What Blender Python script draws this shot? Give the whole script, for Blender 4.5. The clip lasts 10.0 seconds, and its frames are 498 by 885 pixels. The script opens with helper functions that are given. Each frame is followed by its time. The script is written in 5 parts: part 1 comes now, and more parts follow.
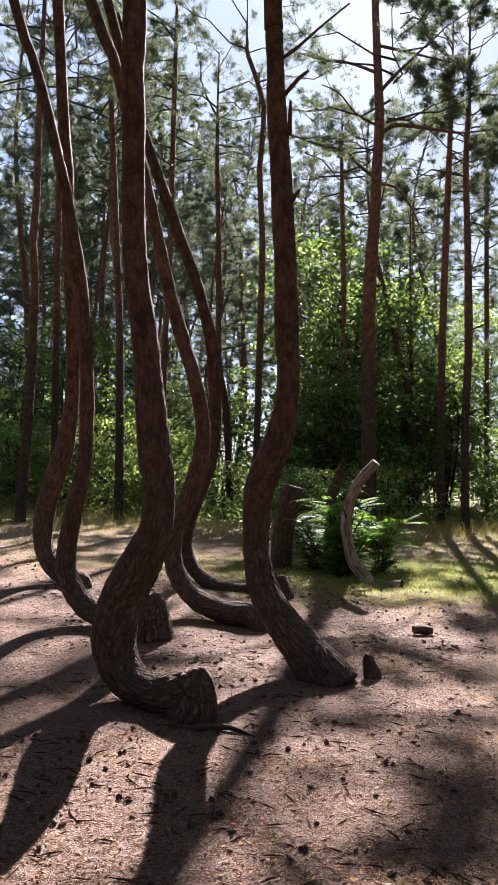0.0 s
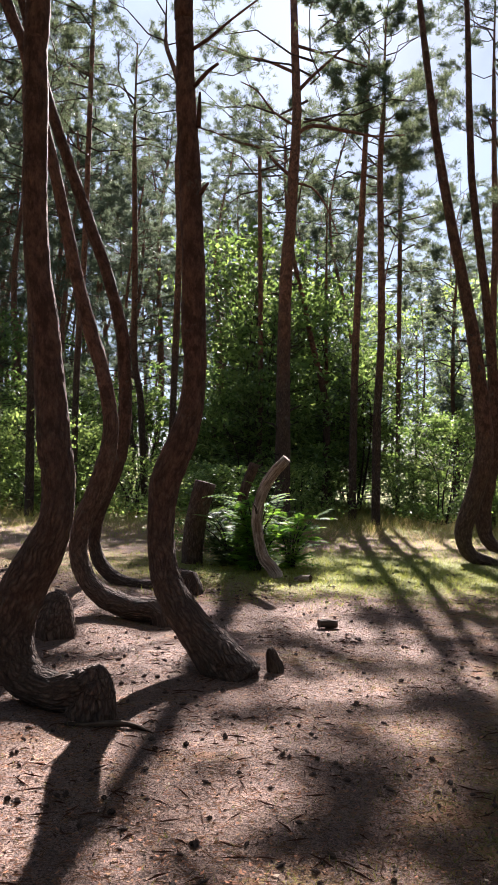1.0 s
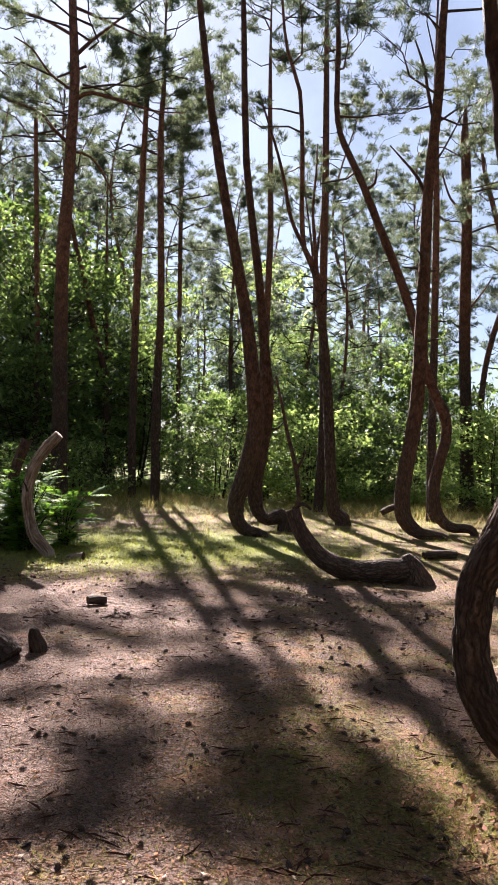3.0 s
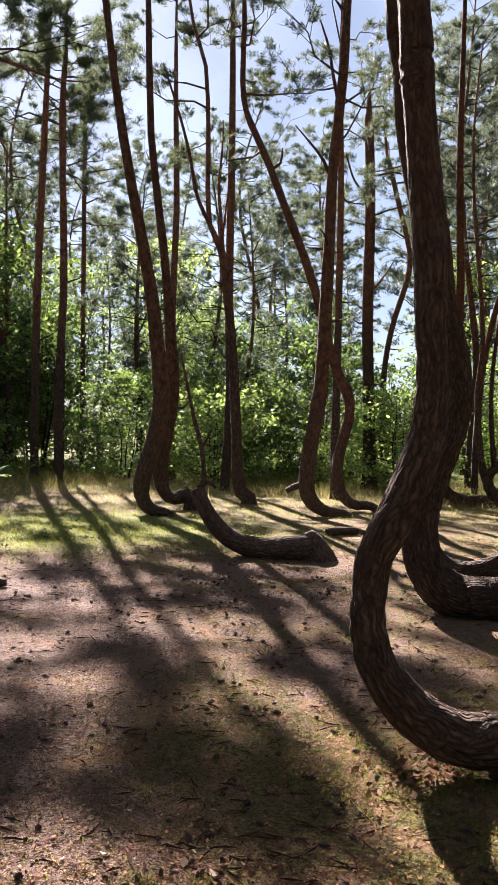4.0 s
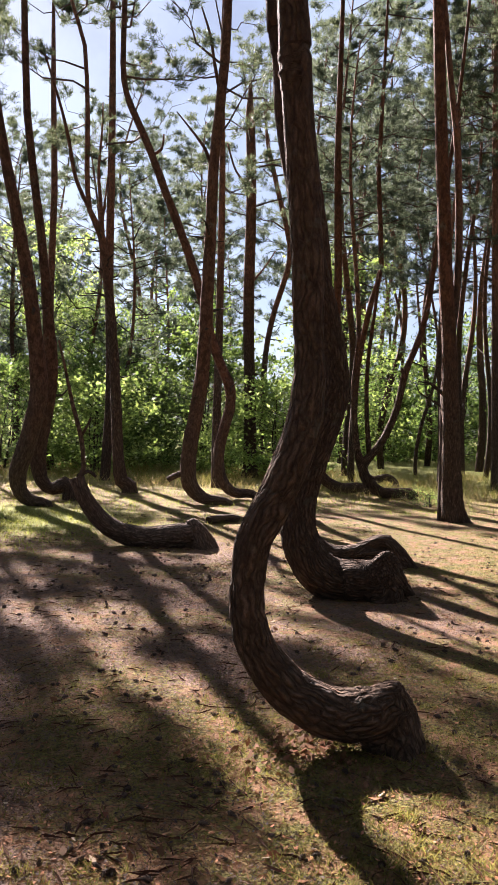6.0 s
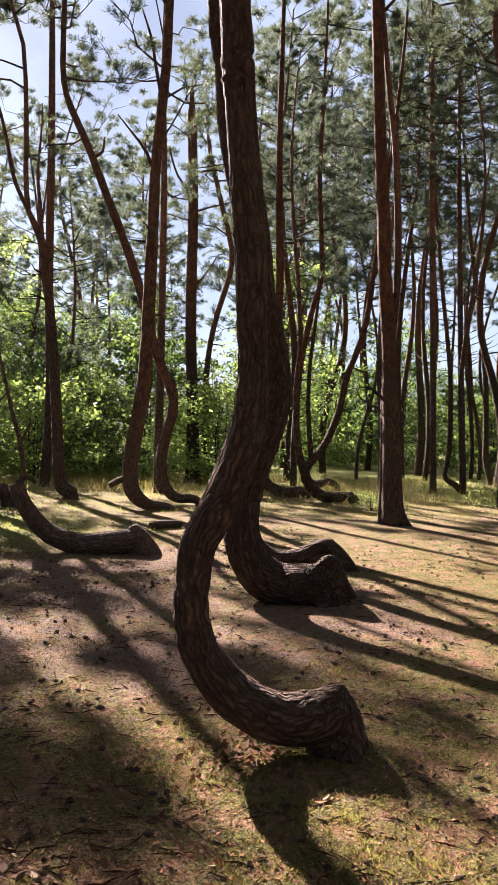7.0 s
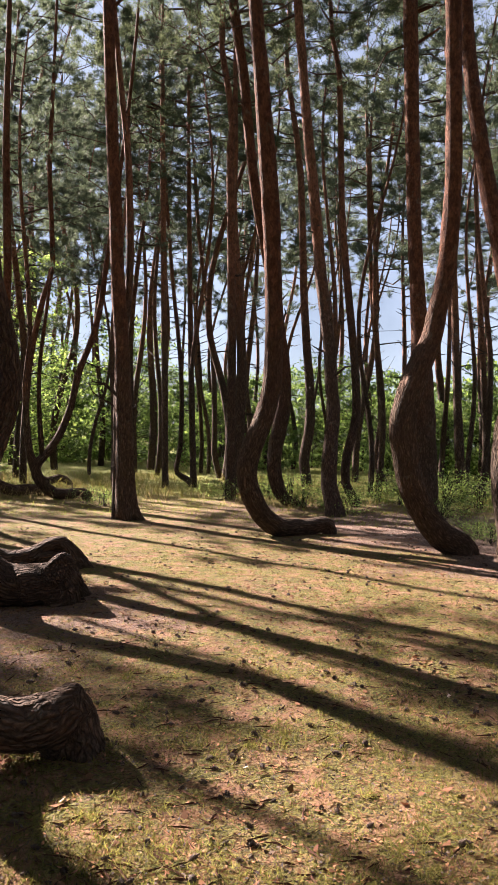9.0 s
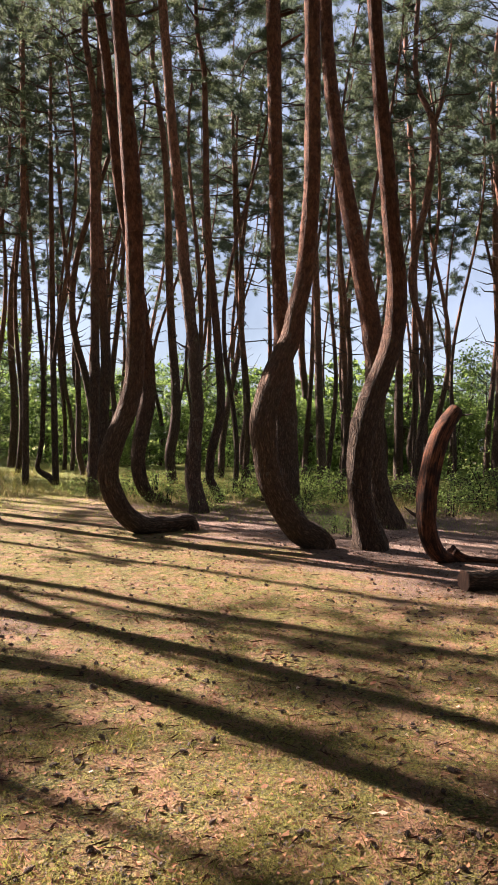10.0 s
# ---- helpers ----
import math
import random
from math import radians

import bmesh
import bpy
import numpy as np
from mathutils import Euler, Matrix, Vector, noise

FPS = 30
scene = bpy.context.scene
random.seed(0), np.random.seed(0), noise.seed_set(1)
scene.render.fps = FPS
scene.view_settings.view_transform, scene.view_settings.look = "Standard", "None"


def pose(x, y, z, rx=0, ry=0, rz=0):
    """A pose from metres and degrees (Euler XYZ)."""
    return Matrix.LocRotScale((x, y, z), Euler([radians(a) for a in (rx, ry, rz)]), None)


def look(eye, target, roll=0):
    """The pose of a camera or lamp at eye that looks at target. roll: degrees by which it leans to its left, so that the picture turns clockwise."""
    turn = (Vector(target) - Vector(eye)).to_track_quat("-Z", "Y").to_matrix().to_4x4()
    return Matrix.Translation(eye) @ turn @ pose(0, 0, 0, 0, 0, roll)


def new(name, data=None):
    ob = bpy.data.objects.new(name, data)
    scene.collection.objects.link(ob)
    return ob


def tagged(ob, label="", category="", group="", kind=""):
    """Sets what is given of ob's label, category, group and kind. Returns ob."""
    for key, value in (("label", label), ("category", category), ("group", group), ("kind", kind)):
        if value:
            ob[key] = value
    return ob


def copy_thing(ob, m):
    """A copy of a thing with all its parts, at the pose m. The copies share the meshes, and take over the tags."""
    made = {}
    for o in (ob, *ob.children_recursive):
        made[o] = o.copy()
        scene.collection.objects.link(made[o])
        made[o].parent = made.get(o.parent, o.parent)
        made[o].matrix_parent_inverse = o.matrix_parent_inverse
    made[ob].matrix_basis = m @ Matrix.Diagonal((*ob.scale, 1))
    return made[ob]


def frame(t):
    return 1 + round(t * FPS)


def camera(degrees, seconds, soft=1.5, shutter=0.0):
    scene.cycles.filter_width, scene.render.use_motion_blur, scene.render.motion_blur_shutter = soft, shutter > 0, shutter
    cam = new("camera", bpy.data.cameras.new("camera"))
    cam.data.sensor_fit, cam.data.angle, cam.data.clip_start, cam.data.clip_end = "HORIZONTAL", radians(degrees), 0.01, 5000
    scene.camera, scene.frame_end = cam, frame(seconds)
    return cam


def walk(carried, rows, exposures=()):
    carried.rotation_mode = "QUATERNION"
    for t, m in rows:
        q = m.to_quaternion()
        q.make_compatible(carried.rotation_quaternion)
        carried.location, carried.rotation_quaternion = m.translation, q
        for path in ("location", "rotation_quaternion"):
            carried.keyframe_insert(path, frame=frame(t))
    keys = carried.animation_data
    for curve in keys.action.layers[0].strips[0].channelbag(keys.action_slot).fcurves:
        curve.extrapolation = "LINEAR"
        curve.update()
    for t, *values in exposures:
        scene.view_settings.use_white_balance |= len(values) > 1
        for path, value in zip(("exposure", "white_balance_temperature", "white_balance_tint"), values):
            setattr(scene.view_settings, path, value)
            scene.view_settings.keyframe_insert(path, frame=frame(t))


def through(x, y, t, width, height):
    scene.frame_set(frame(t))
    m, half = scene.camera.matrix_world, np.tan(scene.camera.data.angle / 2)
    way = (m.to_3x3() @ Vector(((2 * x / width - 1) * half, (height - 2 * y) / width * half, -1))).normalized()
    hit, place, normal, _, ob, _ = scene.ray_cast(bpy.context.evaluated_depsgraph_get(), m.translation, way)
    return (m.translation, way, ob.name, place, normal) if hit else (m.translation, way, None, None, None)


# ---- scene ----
cam = camera(35.0, 10.0, 1.05)
PATH = [
    (0, (-0.095, 0.458, 1.426), (-0.168, 2.456, 1.48), 1.8),
    (0.5, (-0.042, 0.469, 1.423), (-0.017, 2.468, 1.477), 2.1),
    (1, (-0.006, 0.481, 1.414), (0.127, 2.476, 1.467), 2.2),
    (1.5, (0.02, 0.48, 1.41), (0.278, 2.462, 1.464), 2.4),
    (2, (0.056, 0.471, 1.406), (0.454, 2.43, 1.455), 2.1),
    (2.5, (0.087, 0.465, 1.403), (0.621, 2.393, 1.44), 2.0),
    (3, (0.115, 0.455, 1.402), (0.78, 2.341, 1.418), 2.1),
    (4.5, (0.15, 0.461, 1.387), (1.121, 2.209, 1.342), 2.0),
    (5, (0.149, 0.443, 1.383), (1.197, 2.145, 1.33), 2.0),
    (5.5, (0.143, 0.437, 1.38), (1.244, 2.106, 1.33), 2.1),
    (7, (0.14, 0.448, 1.38), (1.396, 2.004, 1.355), 2.1),
    (7.5, (0.139, 0.464, 1.387), (1.501, 1.929, 1.369), 1.9),
    (8, (0.141, 0.483, 1.387), (1.621, 1.827, 1.372), 2.0),
    (8.5, (0.131, 0.472, 1.383), (1.731, 1.673, 1.37), 1.9),
    (9, (0.131, 0.451, 1.381), (1.829, 1.507, 1.368), 2.0),
    (9.5, (0.168, 0.423, 1.379), (1.948, 1.335, 1.367), 2.0),
    (10, (0.186, 0.374, 1.394), (2.035, 1.136, 1.383), 2.1),
]
walk(cam, [(t, look(eye, target, roll)) for t, eye, target, roll in PATH],
     [(0, 2.83, 5780, 15), (3, 2.83, 5830, 16), (5, 2.87, 5970, 17), (7.5, 2.88, 6180, 18), (10, 2.85, 6280, 17)])

# ---- light ----
SUN_TURN, SUN_RISE = 8.7, 33.8          # degrees from +y towards +x, and above the horizon
az, el = radians(SUN_TURN), radians(SUN_RISE)
toward_sun = Vector((math.sin(az) * math.cos(el), math.cos(az) * math.cos(el), math.sin(el)))
world = bpy.data.worlds.new("sky")
scene.world = world
world.use_nodes = True
wn = world.node_tree.nodes
sky = wn.new("ShaderNodeTexSky")
sky.sky_type, sky.sun_disc = "NISHITA", False
sky.sun_elevation, sky.sun_rotation = el, az
sky.air_density, sky.dust_density, sky.ozone_density = 1.0, 0.45, 1.4
wn["Background"].inputs["Strength"].default_value = 0.0076
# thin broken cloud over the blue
wl = world.node_tree.links
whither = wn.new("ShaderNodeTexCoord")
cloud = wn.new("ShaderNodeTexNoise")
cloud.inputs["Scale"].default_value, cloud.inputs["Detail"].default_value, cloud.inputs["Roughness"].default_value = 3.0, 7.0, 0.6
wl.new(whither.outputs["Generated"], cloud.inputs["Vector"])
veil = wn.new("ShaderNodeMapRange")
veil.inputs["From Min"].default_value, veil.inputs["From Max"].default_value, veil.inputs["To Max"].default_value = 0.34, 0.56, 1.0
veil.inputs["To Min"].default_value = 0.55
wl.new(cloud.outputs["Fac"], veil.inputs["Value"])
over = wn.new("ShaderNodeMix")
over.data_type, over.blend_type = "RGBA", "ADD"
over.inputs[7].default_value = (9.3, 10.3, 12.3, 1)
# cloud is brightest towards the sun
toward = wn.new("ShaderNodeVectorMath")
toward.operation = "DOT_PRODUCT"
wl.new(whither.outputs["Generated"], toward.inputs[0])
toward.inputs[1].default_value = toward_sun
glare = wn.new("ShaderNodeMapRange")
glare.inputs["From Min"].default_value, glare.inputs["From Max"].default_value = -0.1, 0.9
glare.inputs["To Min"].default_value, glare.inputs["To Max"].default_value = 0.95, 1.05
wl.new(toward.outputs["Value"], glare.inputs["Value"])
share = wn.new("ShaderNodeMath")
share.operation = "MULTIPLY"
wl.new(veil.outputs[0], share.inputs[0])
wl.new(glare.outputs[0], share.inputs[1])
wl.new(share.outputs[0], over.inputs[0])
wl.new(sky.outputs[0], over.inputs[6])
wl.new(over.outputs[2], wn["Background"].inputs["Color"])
lamp = bpy.data.lights.new("sun", "SUN")
lamp.energy, lamp.angle, lamp.color = 5.0, radians(0.6), (1.0, 0.87, 0.75)
sun = new("sun", lamp)
sun.matrix_world = look(toward_sun * 60, (0, 0, 0))


# ---- materials ----
def material(name):
    m = bpy.data.materials.new(name)
    m.use_nodes = True
    return m, m.node_tree.nodes, m.node_tree.links, m.node_tree.nodes["Principled BSDF"]


def node(nodes, kind, **inputs):
    n = nodes.new(kind)
    for key, value in inputs.items():
        n.inputs[key.replace("_", " ")].default_value = value
    return n


def ramp(nodes, links, source, stops):
    n = nodes.new("ShaderNodeValToRGB")
    while len(n.color_ramp.elements) < len(stops):
        n.color_ramp.elements.new(0.5)
    for e, (at, colour) in zip(n.color_ramp.elements, stops):
        e.position, e.color = at, (*colour, 1) if len(colour) == 3 else colour
    links.new(source, n.inputs[0])
    return n.outputs[0]


def mix(nodes, links, factor, a, b, how="MIX"):
    n = nodes.new("ShaderNodeMix")
    n.data_type, n.blend_type = "RGBA", how
    for value, slot in ((factor, 0), (a, 6), (b, 7)):
        if isinstance(value, bpy.types.NodeSocket):
            links.new(value, n.inputs[slot])
        else:
            n.inputs[slot].default_value = value if slot == 0 else (*value, 1)
    return n.outputs[2]


def maths(nodes, links, how, a, b=0.0, c=0.0):
    n = nodes.new("ShaderNodeMath")
    n.operation = how
    for i, value in enumerate((a, b, c)):
        if isinstance(value, bpy.types.NodeSocket):
            links.new(value, n.inputs[i])
        else:
            n.inputs[i].default_value = value
    return n.outputs[0]


def scaled(nodes, links, vector, scale):
    n = nodes.new("ShaderNodeVectorMath")
    n.operation = "MULTIPLY"
    links.new(vector, n.inputs[0])
    n.inputs[1].default_value = scale
    return n.outputs[0]


def noise_tex(nodes, links, vector, scale, detail=4.0, rough=0.6):
    n = node(nodes, "ShaderNodeTexNoise", Scale=scale, Detail=detail, Roughness=rough)
    links.new(vector, n.inputs["Vector"])
    return n.outputs["Fac"]


def bark_material(name, old, young, change, strength=1.0):
    """Scots pine bark: grey-brown plates with dark furrows below, thin red flakes above the height of change."""
    m, n, l, p = material(name)
    along = n.new("ShaderNodeAttribute")
    along.attribute_name = "along"
    v = along.outputs["Vector"]
    info = n.new("ShaderNodeObjectInfo")
    warp = node(n, "ShaderNodeTexNoise", Scale=7.0, Detail=3.0)
    l.new(v, warp.inputs["Vector"])
    bent = n.new("ShaderNodeVectorMath")
    bent.operation = "MULTIPLY_ADD"
    l.new(warp.outputs["Color"], bent.inputs[0])
    bent.inputs[1].default_value = (0.085, 0.085, 0.3)
    l.new(v, bent.inputs[2])
    cells = n.new("ShaderNodeTexVoronoi")
    cells.feature = "DISTANCE_TO_EDGE"
    cells.inputs["Scale"].default_value = 36.0
    l.new(scaled(n, l, bent.outputs[0], (1, 1, 0.17)), cells.inputs["Vector"])
    edge = ramp(n, l, cells.outputs["Distance"], [(0.0, (0, 0, 0)), (0.3, (1, 1, 1))])
    flakes = noise_tex(n, l, scaled(n, l, v, (1, 1, 0.45)), 34.0, 7.0, 0.75)
    scars = noise_tex(n, l, scaled(n, l, v, (1, 1, 0.6)), 11.0, 5.0, 0.7)
    fine = noise_tex(n, l, scaled(n, l, v, (1, 1, 0.35)), 150.0, 3.0, 0.6)
    broad = noise_tex(n, l, v, 2.2, 3.0, 0.55)
    geo = n.new("ShaderNodeNewGeometry")
    xyz = n.new("ShaderNodeSeparateXYZ")
    l.new(geo.outputs["Position"], xyz.inputs[0])
    height = maths(n, l, "ADD", xyz.outputs["Z"], maths(n, l, "MULTIPLY", broad, 1.8))
    up = n.new("ShaderNodeMapRange")
    up.inputs["From Min"].default_value, up.inputs["From Max"].default_value = change, change + 2.2
    l.new(height, up.inputs["Value"])
    up = up.outputs[0]
    dark = tuple(c * 0.26 for c in old)
    plates = ramp(n, l, flakes, [(0.36, (0, 0, 0)), (0.64, (1, 1, 1))])
    lower = mix(n, l, maths(n, l, "MULTIPLY_ADD", fine, 0.5, maths(n, l, "MULTIPLY", edge, 0.65)), dark, mix(n, l, plates, tuple(c * 0.55 for c in old), tuple(min(1, c * 1.7) for c in old)))
    upper = mix(n, l, ramp(n, l, flakes, [(0.35, (0, 0, 0)), (0.62, (1, 1, 1))]), tuple(c * 0.5 for c in young), tuple(min(1, c * 1.5) for c in young))
    upper = mix(n, l, ramp(n, l, scars, [(0.42, (0.65, 0.65, 0.65)), (0.54, (0, 0, 0))]), upper, tuple(c * 0.28 for c in young))
    colour = mix(n, l, up, lower, upper)
    lichen = ramp(n, l, noise_tex(n, l, v, 6.0, 5.0, 0.7), [(0.6, (0, 0, 0)), (0.72, (1, 1, 1))])
    colour = mix(n, l, maths(n, l, "MULTIPLY", lichen, 0.35), colour, (0.2, 0.2, 0.16))
    tint = maths(n, l, "MULTIPLY_ADD", info.outputs["Random"], 0.4, 0.8)
    hsv = n.new("ShaderNodeHueSaturation")
    l.new(tint, hsv.inputs["Value"])
    l.new(colour, hsv.inputs["Color"])
    l.new(hsv.outputs[0], p.inputs["Base Color"])
    p.inputs["Roughness"].default_value = 0.88
    p.inputs["Specular IOR Level"].default_value = 0.15
    relief = maths(n, l, "MULTIPLY", edge, maths(n, l, "SUBTRACT", 1.15, up))
    relief = maths(n, l, "MULTIPLY_ADD", flakes, 0.85, relief)
    relief = maths(n, l, "MULTIPLY_ADD", scars, 0.5, relief)
    relief = maths(n, l, "MULTIPLY_ADD", fine, 0.2, relief)
    bump = node(n, "ShaderNodeBump", Strength=min(1.0, 0.85 * strength), Distance=0.02 * strength)
    l.new(relief, bump.inputs["Height"])
    l.new(bump.outputs[0], p.inputs["Normal"])
    return m


BARK = bark_material("pine_bark", (0.125, 0.086, 0.064), (0.108, 0.054, 0.036), 1.0)
BARK_ROUGH = bark_material("rough_pine_bark", (0.125, 0.082, 0.056), (0.118, 0.05, 0.028), 2.4, 1.8)
BARK_GREY = bark_material("grey_pine_bark", (0.125, 0.078, 0.053), (0.095, 0.05, 0.034), 2.6, 1.3)
BARK_TALL = bark_material("tall_pine_bark", (0.1, 0.068, 0.052), (0.16, 0.078, 0.05), 4.0, 1.0)
BARK_THIN = bark_material("thin_bark", (0.06, 0.045, 0.036), (0.085, 0.055, 0.04), 6.0, 0.5)


def dead_wood_material(name, pale, dark):
    m, n, l, p = material(name)
    a = n.new("ShaderNodeAttribute")
    a.attribute_name = "along"
    v = a.outputs["Vector"]
    grain = noise_tex(n, l, scaled(n, l, v, (1, 1, 0.06)), 60.0, 6.0, 0.7)
    patch = noise_tex(n, l, scaled(n, l, v, (1, 1, 0.35)), 13.0, 5.0, 0.7)
    c = mix(n, l, ramp(n, l, patch, [(0.42, (0, 0, 0)), (0.58, (1, 1, 1))]), dark, pale)
    c = mix(n, l, ramp(n, l, grain, [(0.38, (0, 0, 0)), (0.56, (1, 1, 1))]), tuple(x * 0.45 for x in dark), c)
    l.new(c, p.inputs["Base Color"])
    p.inputs["Roughness"].default_value = 0.85
    p.inputs["Specular IOR Level"].default_value = 0.12
    bump = node(n, "ShaderNodeBump", Strength=1.0, Distance=0.012)
    l.new(grain, bump.inputs["Height"])
    l.new(bump.outputs[0], p.inputs["Normal"])
    return m


DEAD = dead_wood_material("weathered_wood", (0.42, 0.34, 0.27), (0.2, 0.14, 0.1))
DEAD_BROWN = dead_wood_material("brown_dead_wood", (0.13, 0.05, 0.024), (0.026, 0.014, 0.01))
DEAD_DARK = dead_wood_material("dark_dead_wood", (0.12, 0.085, 0.06), (0.06, 0.042, 0.03))
CUT = dead_wood_material("cut_wood", (0.065, 0.034, 0.02), (0.04, 0.022, 0.015))


def leaf_material(name, colour, through, share=0.45, spread=0.35, rough=0.5):
    """A thin leaf: it throws light back and lets some of it through."""
    m, n, l, p = material(name)
    geo = n.new("ShaderNodeNewGeometry")
    info = n.new("ShaderNodeObjectInfo")
    value = maths(n, l, "MULTIPLY_ADD", geo.outputs["Random Per Island"], spread * 2, 1 - spread)
    value = maths(n, l, "MULTIPLY", value, maths(n, l, "MULTIPLY_ADD", info.outputs["Random"], 0.3, 0.85))
    hue = maths(n, l, "MULTIPLY_ADD", geo.outputs["Random Per Island"], -0.03, 0.515)
    shades = []
    for c in (colour, through):
        h = n.new("ShaderNodeHueSaturation")
        h.inputs["Color"].default_value = (*c, 1)
        l.new(value, h.inputs["Value"])
        l.new(hue, h.inputs["Hue"])
        shades.append(h.outputs[0])
    l.new(shades[0], p.inputs["Base Color"])
    p.inputs["Roughness"].default_value = rough
    p.inputs["Specular IOR Level"].default_value = 0.06
    thin = n.new("ShaderNodeBsdfTranslucent")
    l.new(shades[1], thin.inputs["Color"])
    both = n.new("ShaderNodeMixShader")
    both.inputs[0].default_value = share
    l.new(p.outputs[0], both.inputs[1])
    l.new(thin.outputs[0], both.inputs[2])
    l.new(both.outputs[0], n["Material Output"].inputs["Surface"])
    return m


NEEDLES = leaf_material("pine_needles", (0.06, 0.086, 0.044), (0.13, 0.155, 0.078), 0.36, 0.5)
# far wood: a bluer tint put into the same needle colours
NEEDLES_FAR = leaf_material("bluer_far_needles", (0.064, 0.09, 0.06), (0.13, 0.158, 0.094), 0.36, 0.5)
LEAF = leaf_material("broad_leaves", (0.12, 0.165, 0.062), (0.31, 0.42, 0.1), 0.52, 0.45)
LEAF_DARK = leaf_material("dark_broad_leaves", (0.075, 0.115, 0.046), (0.19, 0.28, 0.06), 0.45, 0.45)
ROWAN = leaf_material("fresh_leaflets", (0.06, 0.13, 0.02), (0.22, 0.4, 0.04), 0.55, 0.4, 0.62)
LAWN = leaf_material("lawn_grass", (0.14, 0.165, 0.034), (0.31, 0.34, 0.06), 0.5, 0.4)
GRASS = leaf_material("meadow_grass", (0.135, 0.128, 0.036), (0.27, 0.25, 0.058), 0.45, 0.5)
STRAW = leaf_material("dry_grass", (0.32, 0.25, 0.12), (0.4, 0.3, 0.13), 0.4, 0.4)
LITTER = leaf_material("dry_litter", (0.26, 0.135, 0.07), (0.2, 0.11, 0.06), 0.15, 0.7, 0.75)
BROWN_LEAF = leaf_material("dry_brown_leaves", (0.15, 0.075, 0.04), (0.12, 0.05, 0.02), 0.2, 0.5, 0.65)
PALE_LEAF = leaf_material("fallen_birch_leaf", (0.5, 0.38, 0.27), (0.3, 0.25, 0.16), 0.2, 0.3, 0.6)


def cone_material():
    m, n, l, p = material("cone_scales")
    geo = n.new("ShaderNodeNewGeometry")
    c = ramp(n, l, geo.outputs["Random Per Island"], [(0.0, (0.035, 0.022, 0.016)), (1.0, (0.1, 0.06, 0.04))])
    l.new(c, p.inputs["Base Color"])
    p.inputs["Roughness"].default_value = 0.85
    return m


CONE = cone_material()


def ground_material():
    """Trodden sand with needles and humus; moss and short grass where the attribute says so."""
    m, n, l, p = material("forest_floor")
    geo = n.new("ShaderNodeNewGeometry")
    v = geo.outputs["Position"]
    moss = n.new("ShaderNodeAttribute")
    moss.attribute_name = "moss"
    broad = noise_tex(n, l, v, 0.9, 5.0, 0.6)
    mid = noise_tex(n, l, v, 5.0, 6.0, 0.65)
    fine = noise_tex(n, l, v, 55.0, 5.0, 0.7)
    grain = noise_tex(n, l, v, 260.0, 2.0, 0.6)
    needles = n.new("ShaderNodeTexVoronoi")
    needles.inputs["Scale"].default_value = 1.0
    swirl = node(n, "ShaderNodeTexNoise", Scale=14.0, Detail=2.0)
    l.new(v, swirl.inputs["Vector"])
    bent = n.new("ShaderNodeVectorMath")
    bent.operation = "MULTIPLY_ADD"
    l.new(swirl.outputs["Color"], bent.inputs[0])
    bent.inputs[1].default_value = (0.12, 0.12, 0)
    l.new(v, bent.inputs[2])
    l.new(scaled(n, l, bent.outputs[0], (130, 34, 30)), needles.inputs["Vector"])
    sand = mix(n, l, ramp(n, l, mid, [(0.34, (0, 0, 0)), (0.66, (1, 1, 1))]), (0.11, 0.073, 0.06), (0.39, 0.27, 0.22))
    sand = mix(n, l, ramp(n, l, broad, [(0.4, (0, 0, 0)), (0.62, (1, 1, 1))]), sand, (0.3, 0.2, 0.15))
    litter = mix(n, l, needles.outputs["Color"], (0.07, 0.042, 0.03), (0.46, 0.29, 0.2))
    sand = mix(n, l, ramp(n, l, fine, [(0.44, (0, 0, 0)), (0.6, (0.75, 0.75, 0.75))]), sand, litter)
    specks = noise_tex(n, l, v, 120.0, 3.0, 0.75)
    sand = mix(n, l, ramp(n, l, specks, [(0.38, (0.95, 0.95, 0.95)), (0.5, (0, 0, 0))]), sand, (0.045, 0.03, 0.024))
    sand = mix(n, l, ramp(n, l, specks, [(0.58, (0, 0, 0)), (0.7, (0.7, 0.7, 0.7))]), sand, (0.55, 0.42, 0.33))
    green = mix(n, l, ramp(n, l, fine, [(0.35, (0, 0, 0)), (0.65, (1, 1, 1))]), (0.04, 0.042, 0.012), (0.3, 0.25, 0.065))
    green = mix(n, l, ramp(n, l, mid, [(0.46, (0, 0, 0)), (0.6, (1, 1, 1))]), green, (0.31, 0.165, 0.095))
    lawn = n.new("ShaderNodeAttribute")
    lawn.attribute_name = "lawn"
    turf = ramp(n, l, maths(n, l, "MULTIPLY_ADD", mid, 0.7, maths(n, l, "SUBTRACT", lawn.outputs["Fac"], 0.35)), [(0.3, (0, 0, 0)), (0.75, (1, 1, 1))])
    green = mix(n, l, turf, green, mix(n, l, fine, (0.12, 0.14, 0.03), (0.36, 0.38, 0.09)))
    edge = maths(n, l, "ADD", moss.outputs["Fac"], maths(n, l, "MULTIPLY_ADD", mid, 2.2, -1.1))
    edge = maths(n, l, "ADD", edge, maths(n, l, "MULTIPLY_ADD", fine, 1.2, -0.6))
    edge = maths(n, l, "ADD", edge, maths(n, l, "MULTIPLY_ADD", broad, 2.4, -1.2))
    cover = ramp(n, l, edge, [(0.42, (0, 0, 0)), (0.58, (1, 1, 1))])
    rusty = mix(n, l, needles.outputs["Color"], (0.1, 0.055, 0.035), (0.4, 0.22, 0.15))
